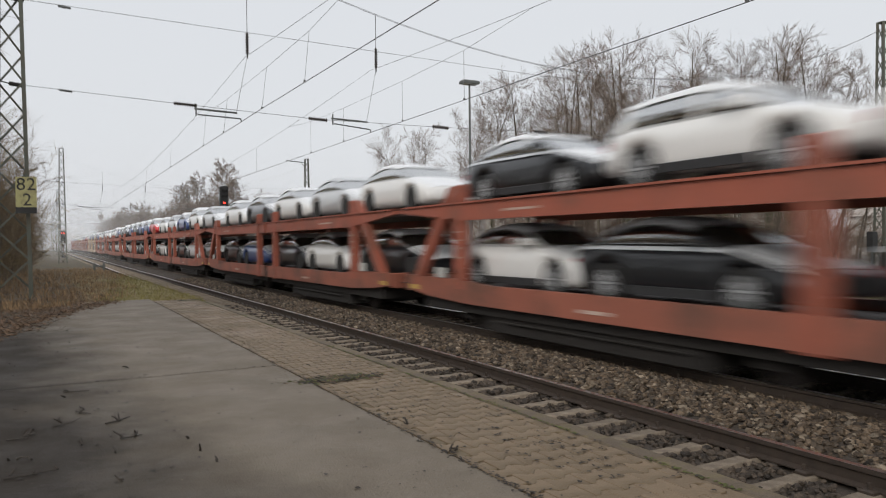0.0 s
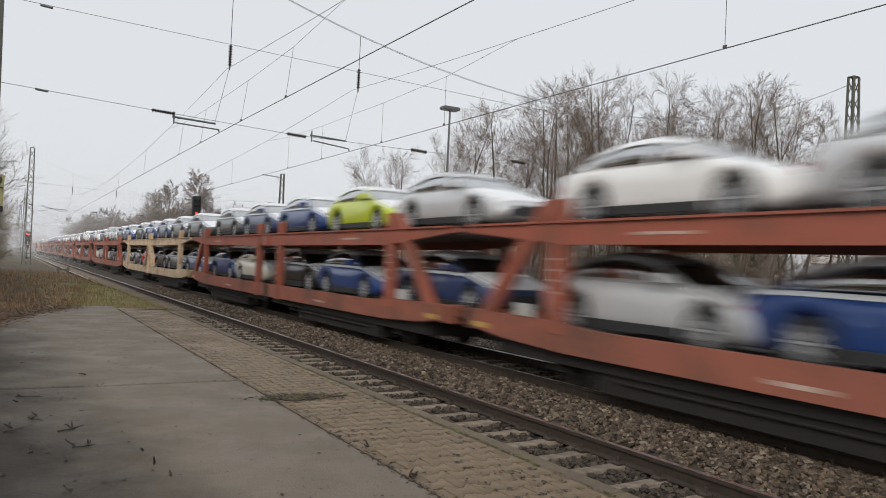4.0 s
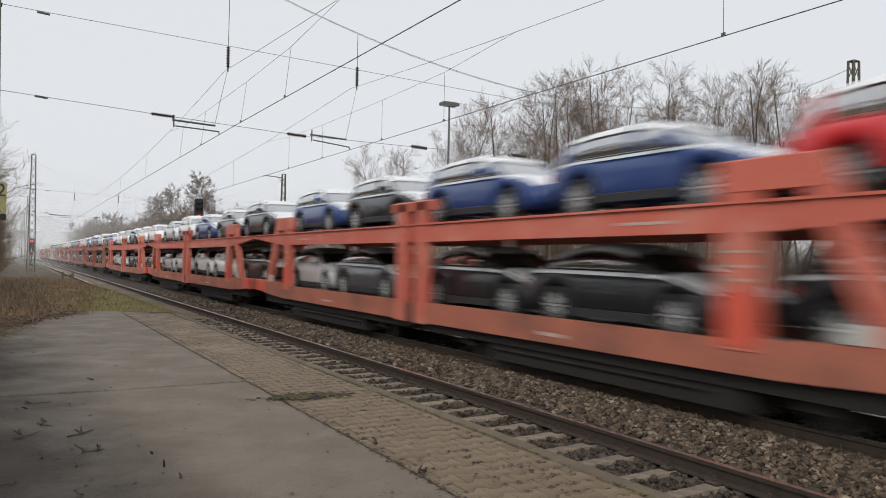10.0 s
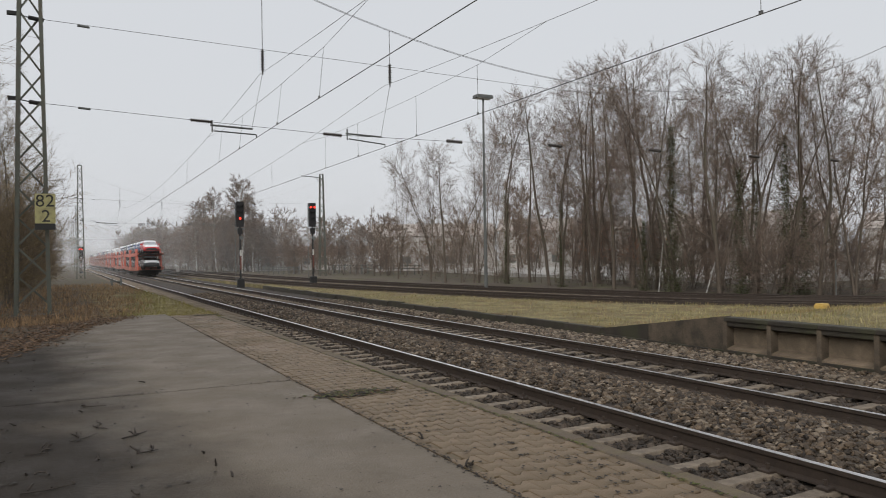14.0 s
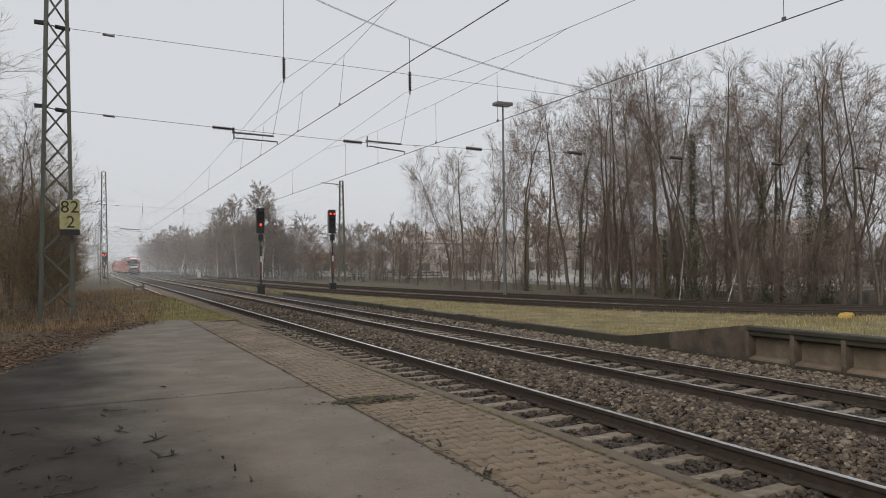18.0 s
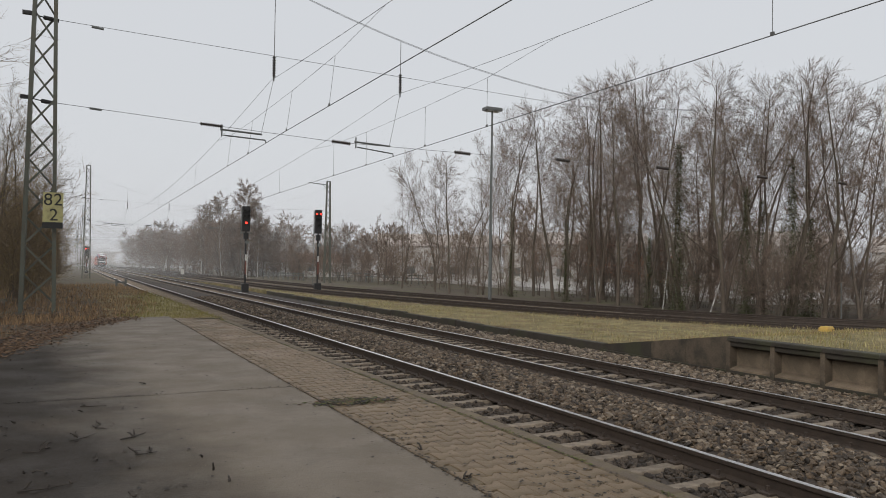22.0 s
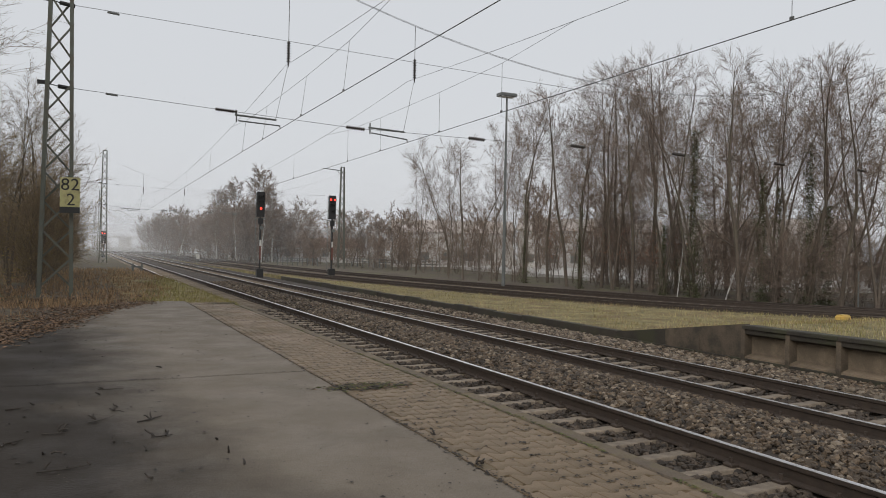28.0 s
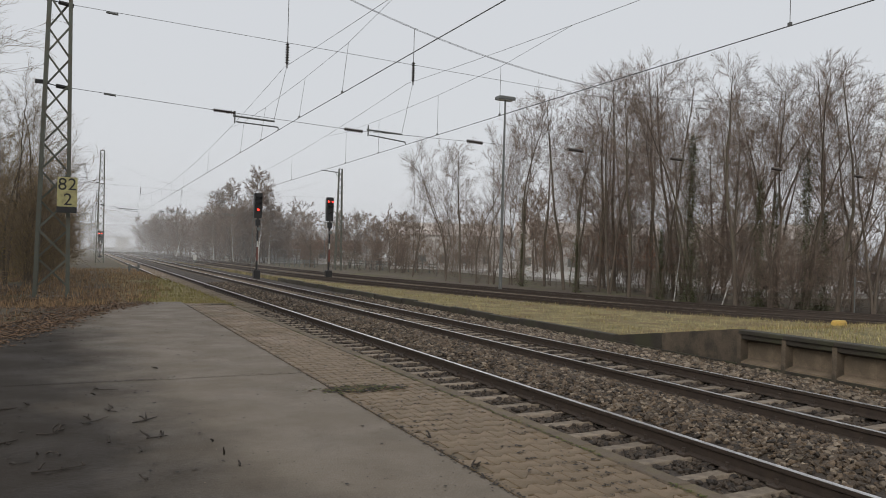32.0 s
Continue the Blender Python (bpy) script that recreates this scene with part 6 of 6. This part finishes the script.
# thicket beyond the near platform
for x, y, sc, k in ((-7.2, 16.0, 0.85, 0), (-5.6, 21.5, 0.8, 1), (-8.0, 19.5, 1.0, 0), (-7.5, 25, 1.0, 0), (-4.3, 24.5, 0.98, 1), (-4.2, 29, 0.92, 0), (-5.0, 21.5, 0.95, 0), (-2.4, 30, 0.58, 1), (-1.9, 35, 0.56, 0), (-1.8, 42, 0.52, 1), (-6.0, 34, 0.85, 0), (-3.0, 36, 0.60, 1), (-3.6, 42, 0.6, 0), (-3.6, 58, 0.55, 0), (-2.6, 68, 0.5, 1), (-3.4, 80, 0.55, 0), (-8.5, 14, 1.0, 1), (-9.5, 30, 1.1, 1), (-8.8, 12, 0.95, 1), (-11, 20, 1.1, 1), (-8, 38, 0.95, 1), (-12, 8, 1.1, 0), (-9, 5, 1.0, 1)):
    tree(BROWN_KINDS[k], x, y, sc, rt.random() * 360, "bare tree in a brown thicket beside the platform", group="bare trees of the thicket", crown_mat="dry_twig")
for i in range(46):
    y = 21 + 58 * rt.random() ** 1.3
    x = -1.1 - abs(rt.gauss(0, 1.5)) - (1.4 if y < 27 else 0)
    tree(rt.choice(THICKET), x, y, rt.uniform(0.75, 1.45), rt.random() * 360, "dense leafless shrub beside the platform", "shrub", "shrubs of the thicket", crown_mat="dry_twig")
ivy(-3.3, 20.5, 1.7, 1.1, 2600, "dark evergreen bush beside the platform")
for x, y, h, n in ((-3.0, 24.5, 4.5, 2800), (-2.8, 28.0, 4.6, 2600), (-4.0, 21.0, 6.0, 2600), (-2.4, 34.0, 4.4, 2000), (-2.2, 41.0, 4.0, 1600)):
    pts = np.stack([x + rng.normal(0, 1.0, n), y + rng.normal(0, 1.5, n), 0.8 + h * rng.random(n) ** 1.3], 1)
    scatter_mesh("withered_leaves", pts, 0.02 + 0.035 * rng.random(n), LEAF_V, LEAF_F, "leaf_olive", "olive-brown leaves left in the thicket", "leaves", 1.0, 0.4)

# misty woods beyond the sidings
for x, y, sc in ((24.4, 116, 1.05), (21.6, 121, 0.92), (26.6, 118, 0.85), (19.6, 128, 0.85)):
    tree(BIRCH, x, y, sc, rt.random() * 360, "pale birch with drooping twigs in the mist", group="birches in the mist", bark="bark_birch")
for i in range(90):
    y = rt.uniform(122, 250)
    x = lerp(20.5, 12.5, smooth(126, 200, y)) + abs(rt.gauss(0, 6)) + 3.0
    tree(FAR_KINDS[rt.randrange(3)], x, y, rt.uniform(0.6, 0.82), rt.random() * 360, "bare tree of a misty wood", group="misty wood")
for i in range(55):
    y = rt.uniform(118, 150)
    x = lerp(19.5, 16.5, smooth(118, 150, y)) + rt.uniform(0, 14)
    tree(FAR_KINDS[rt.randrange(3)], x, y, rt.uniform(0.45, 0.72), rt.random() * 360, "dense bare tree at a misty wood's edge", group="misty wood")
for i in range(40):
    y = rt.uniform(74, 118)
    x = lerp(31.5, 27.0, smooth(74, 118, y)) + rt.uniform(0, 12)
    tree(FAR_KINDS[rt.randrange(3)], x, y, rt.uniform(0.42, 0.62), rt.random() * 360, "low bare tree behind the sidings", group="low trees behind the sidings")
for i in range(26):
    y = rt.uniform(64, 130)
    x = lerp(30, 24.5, smooth(64, 130, y)) + rt.uniform(0, 8)
    tree(rt.choice(SHRUB), x, y, rt.uniform(0.9, 1.5), rt.random() * 360, "leafless brown shrub behind the sidings", "shrub", "shrubs behind the sidings")
for i in range(9):
    x, y = lerp(33, 48, rt.random()) + rt.uniform(0, 4), rt.uniform(56, 84)
    tree(FAR_KINDS[rt.randrange(3)], x, y, rt.uniform(0.26, 0.48), rt.random() * 360, "low brown tree behind the grove", group="low trees behind the grove")
for i in range(22):
    y = rt.uniform(100, 260)
    tree(FAR_KINDS[rt.randrange(3)], -6 - 12 * rt.random(), y, rt.uniform(0.55, 0.8), rt.random() * 360, "bare tree of a misty wood", group="misty wood")
for i in range(26):
    tree(FAR_KINDS[rt.randrange(3)], rt.uniform(42, 75), rt.uniform(20, 95), rt.uniform(0.55, 0.8), rt.random() * 360, "bare tree far behind the grove", group="trees behind the grove")


# ---- mist: added white sheets across the line imitate haze ----
def mist(name, y, alpha):
    m = bpy.data.materials.new("mist")
    m.use_nodes = True
    n, l = m.node_tree.nodes, m.node_tree.links
    n.clear()
    out = n.new("ShaderNodeOutputMaterial")
    mix = n.new("ShaderNodeMixShader")
    clear = n.new("ShaderNodeBsdfTransparent")
    white = n.new("ShaderNodeMixShader")
    white.inputs[0].default_value = 0.5
    dif = n.new("ShaderNodeBsdfDiffuse")
    tra = n.new("ShaderNodeBsdfTranslucent")
    for s in (dif, tra):
        s.inputs[0].default_value = (0.97, 0.97, 0.97, 1)
    l.new(dif.outputs[0], white.inputs[1])
    l.new(tra.outputs[0], white.inputs[2])
    co = n.new("ShaderNodeTexCoord")
    sep = n.new("ShaderNodeSeparateXYZ")
    l.new(co.outputs["Object"], sep.inputs[0])
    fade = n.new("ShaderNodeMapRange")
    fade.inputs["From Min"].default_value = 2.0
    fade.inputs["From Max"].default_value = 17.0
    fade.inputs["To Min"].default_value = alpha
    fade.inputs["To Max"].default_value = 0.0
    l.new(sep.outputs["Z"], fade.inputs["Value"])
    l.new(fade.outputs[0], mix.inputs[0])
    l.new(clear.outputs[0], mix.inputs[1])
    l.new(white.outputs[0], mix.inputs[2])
    l.new(mix.outputs[0], out.inputs[0])
    M["mist_" + name] = m
    g = Geo()
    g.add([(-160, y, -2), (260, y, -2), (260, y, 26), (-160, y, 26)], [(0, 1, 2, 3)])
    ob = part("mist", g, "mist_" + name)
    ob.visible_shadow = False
    return tagged(ob, "translucent white sheet imitating mist over the tracks", "mist", kind="stuff")


# haze put into flat sheets, denser the farther they stand
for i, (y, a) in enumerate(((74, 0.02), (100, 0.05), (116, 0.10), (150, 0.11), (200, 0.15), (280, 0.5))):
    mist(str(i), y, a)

# distance: a glowing ring behind everything, pale haze put into its emission
backdrop_m = bpy.data.materials.new("glowing_haze")
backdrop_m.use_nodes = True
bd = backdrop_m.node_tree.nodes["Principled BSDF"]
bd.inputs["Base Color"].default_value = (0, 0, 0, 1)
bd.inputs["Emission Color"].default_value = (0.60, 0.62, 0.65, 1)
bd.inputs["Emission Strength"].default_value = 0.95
M["glowing_haze"] = backdrop_m
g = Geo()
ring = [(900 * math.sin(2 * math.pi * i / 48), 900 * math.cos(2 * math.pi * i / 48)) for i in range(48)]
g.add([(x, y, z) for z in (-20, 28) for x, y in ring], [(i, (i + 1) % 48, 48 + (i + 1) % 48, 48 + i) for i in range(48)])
tagged(part("backdrop", g, "glowing_haze"), "glowing ring imitating pale misty distance all round", "backdrop", kind="structure")


# ---- things behind the sidings ----
def hall(x, y, w, d, h, turn, label, wall="hall_wall", roof="hall_roof"):
    t = thing("building", label, "building", at=pose(x, y, -0.4, 0, 0, turn))
    part("wall", Geo().box(-w / 2, w / 2, 0, d, 0, h), wall, t)
    part("roof", Geo().prism([(-0.3, h), (d + 0.3, h), (d / 2, h + 0.22 * d)], "x", -w / 2 - 0.3, w / 2 + 0.3), roof, t, "low-pitched roof")
    for i in range(int(w / 3.2)):
        wi = part("window", Geo().box(-w / 2 + 1.0 + 3.2 * i, -w / 2 + 2.4 + 3.2 * i, -0.04, 0.02, 1.0, 2.3), "sign_white", t)
        part("pane", Geo().box(-w / 2 + 1.08 + 3.2 * i, -w / 2 + 2.32 + 3.2 * i, -0.05, -0.041, 1.08, 2.22), "steel_grey", wi)
    return t


M["hall_wall"] = surface("pale_render", (0.50, 0.475, 0.45), (0.42, 0.40, 0.375), 0.85, scale=0.6, fine=12, third=(0.55, 0.52, 0.48), third_scale=0.3, third_amount=0.5)
M["yard"] = surface("pale_yard_concrete", (0.52, 0.50, 0.47), (0.42, 0.40, 0.37), 0.85, scale=0.5, fine=10, third=(0.30, 0.28, 0.25), third_scale=0.25, third_amount=0.5)
M["house_roof"] = surface("red_brown_tiles", (0.24, 0.14, 0.10), (0.17, 0.10, 0.075), 0.85, scale=0.8, fine=14)
M["hall_roof"] = surface("brown_roof_sheet", (0.42, 0.37, 0.33), (0.34, 0.30, 0.27), 0.8, scale=1.0, fine=14)
structure("yard", Geo().prism([(38.5, 52), (41.5, 36), (58, 30), (95, 55), (80, 110), (45, 92)], "z", -0.4, 0.0), "yard", "pale concrete yard behind the grove", "yard")
hall(49, 99, 18, 9, 5.2, -24, "white rendered industrial hall seen through trees")
hall(64, 86, 20, 9, 5.6, -36, "long white hall behind bare trees")
hall(75, 66, 22, 9, 5.4, -50, "white hall with a low-pitched roof behind the grove")
hall(78, 42, 16, 8, 4.4, -62, "pale low building behind the grove")
hall(35.5, 127, 18, 8, 2.6, -15, "low house with a red-brown roof in the mist", wall="hall_wall", roof="house_roof")


def fence(x0, y0, x1, y1, n, h, label, material):
    t = thing("fence", label, "fence")
    for i in range(n):
        x, y = lerp(x0, x1, i / (n - 1)), lerp(y0, y1, i / (n - 1))
        part("post", Geo().box(x - 0.05, x + 0.05, y - 0.05, y + 0.05, -0.6, h), material, t)
    for z in (h - 0.15, h * 0.45):
        part("rail", Geo().strut((x0, y0, z), (x1, y1, z), 0.05, 0.10), material, t)
    return t


fence(24.0, 103, 28.5, 99, 9, 0.75, "pale low fence behind the sidings", "steel_grey")
fence(33, 100, 37, 78, 16, 0.9, "grey wire fence posts behind the sidings", "steel_grey")

post = thing("marker_post", "thin pale marker post before the shrubs", "post", at=pose(32.4, 22.9, 0))
part("stake", Geo().tube((0, 0, -0.5), (0, 0, 1.35), 0.03, n=8), "steel_grey", post)
part("cap", Geo().tube((0, 0, 1.351), (0, 0, 1.40), 0.05, 0.03, n=8), "steel_grey", post)

dwarf = thing("small_signal", "small dark signal box on a thin post", "railway signal", at=pose(34.6, 21.6, 0))
part("post", Geo().tube((0, 0, -0.6), (0, 0, 1.2), 0.05, n=8), "steel_grey", dwarf)
part("box", Geo().box(-0.19, 0.19, -0.15, 0.15, 1.2, 2.15, 0.03), "black", dwarf)

board = thing("number_board", "small pale board with dark bars on the mast", "sign", at=pose(36.2, 21.55, 1.75, 0, 0, -30))
part("plate", Geo().box(-0.2, 0.2, -0.02, 0.0, -0.42, 0.42), "hall_wall", board)
for dz, dx in ((0.2, -0.11), (0.2, 0.11), (-0.2, 0.0)):
    part("bar", Geo().box(dx * 0.8 - 0.05, dx * 0.8 + 0.05, -0.026, -0.021, dz - 0.11, dz + 0.11), "black", board)

cover = thing("cable_box", "yellow plastic cable box lying in the grass", "box", at=pose(16.3, 11.9, 0.5, 0, 0, 12))
part("housing", Geo().box(-0.17, 0.17, -0.11, 0.11, 0.0, 0.11, 0.03), "yellow_box", cover)
part("lid", Geo().box(-0.15, 0.15, -0.09, 0.09, 0.111, 0.122, 0.005), "yellow_box", cover)

hut = thing("bird_house", "small grey wooden box with a pitched roof", "hut", at=pose(31.6, 27.0, -0.3, 0, 0, 20))
part("stand", Geo().tube((0, 0, -0.2), (0, 0, 0.9), 0.06, n=8), "bark", hut)
part("box", Geo().box(-0.32, 0.32, -0.25, 0.25, 0.9, 1.55), "concrete", hut)
part("roof", Geo().prism([(-0.42, 1.55), (0.42, 1.55), (0, 1.8)], "y", -0.32, 0.32), "concrete", hut)
part("opening", Geo().disc((0.0, -0.255, 1.25), (0, 1, 0), 0.09, 0.02), "black", hut)

for x, y, tx, ty, h in ((28.6, 30.6, 30.6, 32.2, 3.2), (28.9, 27.6, 30.4, 27.9, 2.4)):
    lean = thing("fallen_trunk", "thin pale leaning dead stem among the trees", "tree trunk")
    part("trunk", Geo().tube((x, y, -0.4), (tx, ty, h), 0.035, 0.015, n=8), "bark_birch", lean)

birch_stem = thing("leaning_birch", "pale birch stem leaning in the mist", "tree trunk")
part("trunk", Geo().tube((18.0, 168, -0.5), (18.6, 168, 2.6), 0.13, 0.10, n=8).tube((18.6, 168, 2.6), (19.8, 168, 6.4), 0.10, 0.05, n=8), "bark_birch", birch_stem)
plate = thing("line_board", "small white board on a short post by the tracks", "sign", at=pose(13.0, 100, 0))
part("post", Geo().tube((0, 0, -0.5), (0, 0, 0.9), 0.04, n=8), "steel_grey", plate)
part("board", Geo().box(-0.22, 0.22, -0.07, -0.045, 0.35, 1.0), "sign_white", plate)

stakes = thing("track_stakes", "short paired stakes beside the near track", "post")
for dx in (0.0, 0.55):
    part("stake", Geo().box(2.75 + dx, 2.87 + dx, 52.9, 53.05, -0.4, 0.75), "steel_grey", stakes)
part("bar", Geo().box(2.7, 3.45, 52.93, 53.0, 0.5, 0.6), "steel_grey", stakes)

light_signal(2.35, 121.0, 2.2, 4.0, 0.66, [(-0.16, -0.35), (0.16, -0.35)], "distant light signal showing red in mist")
arm = thing("wire_bracket", "thin steel bracket arm at a mast's top", "bracket")
part("arm", Geo().tube((26.85, H2, 11.2), (24.6, H2, 11.35), 0.05, n=6), "steel_grey", arm)
part("brace", Geo().tube((26.85, H2, 10.6), (26.3, H2, 11.23), 0.03, n=6), "steel_grey", arm)

bridge = thing("road_bridge", "pale concrete road bridge fading in mist", "bridge", kind="structure")
part("deck", Geo().box(-22, 30, 430, 438, 5.9, 6.7), "hall_wall", bridge)
for x in (-6.0, 19.0):
    part("pier", Geo().box(x - 3, x + 3, 430.5, 437.5, -0.5, 5.895), "hall_wall", bridge)
for z in (7.2, 7.7):
    part("railing", Geo().box(-22, 30, 430.1, 430.2, z - 0.05, z), "steel_grey", bridge)


TAIL = [(0, -236.0), (2, -187.3), (4, -139.0), (6, -91.2), (8, -44.2), (10, TAIL10), (12, 48.5), (14.5, 104.0), (17, 154.5), (20, 213.8), (24, 295.0), (32, 457.0)]   # seconds, place of the tail


def motions():
    for ob, local_y, z in MOVING:
        walk(ob, [(t, pose(T2, tail + local_y, z)) for t, tail in TAIL])


motions()
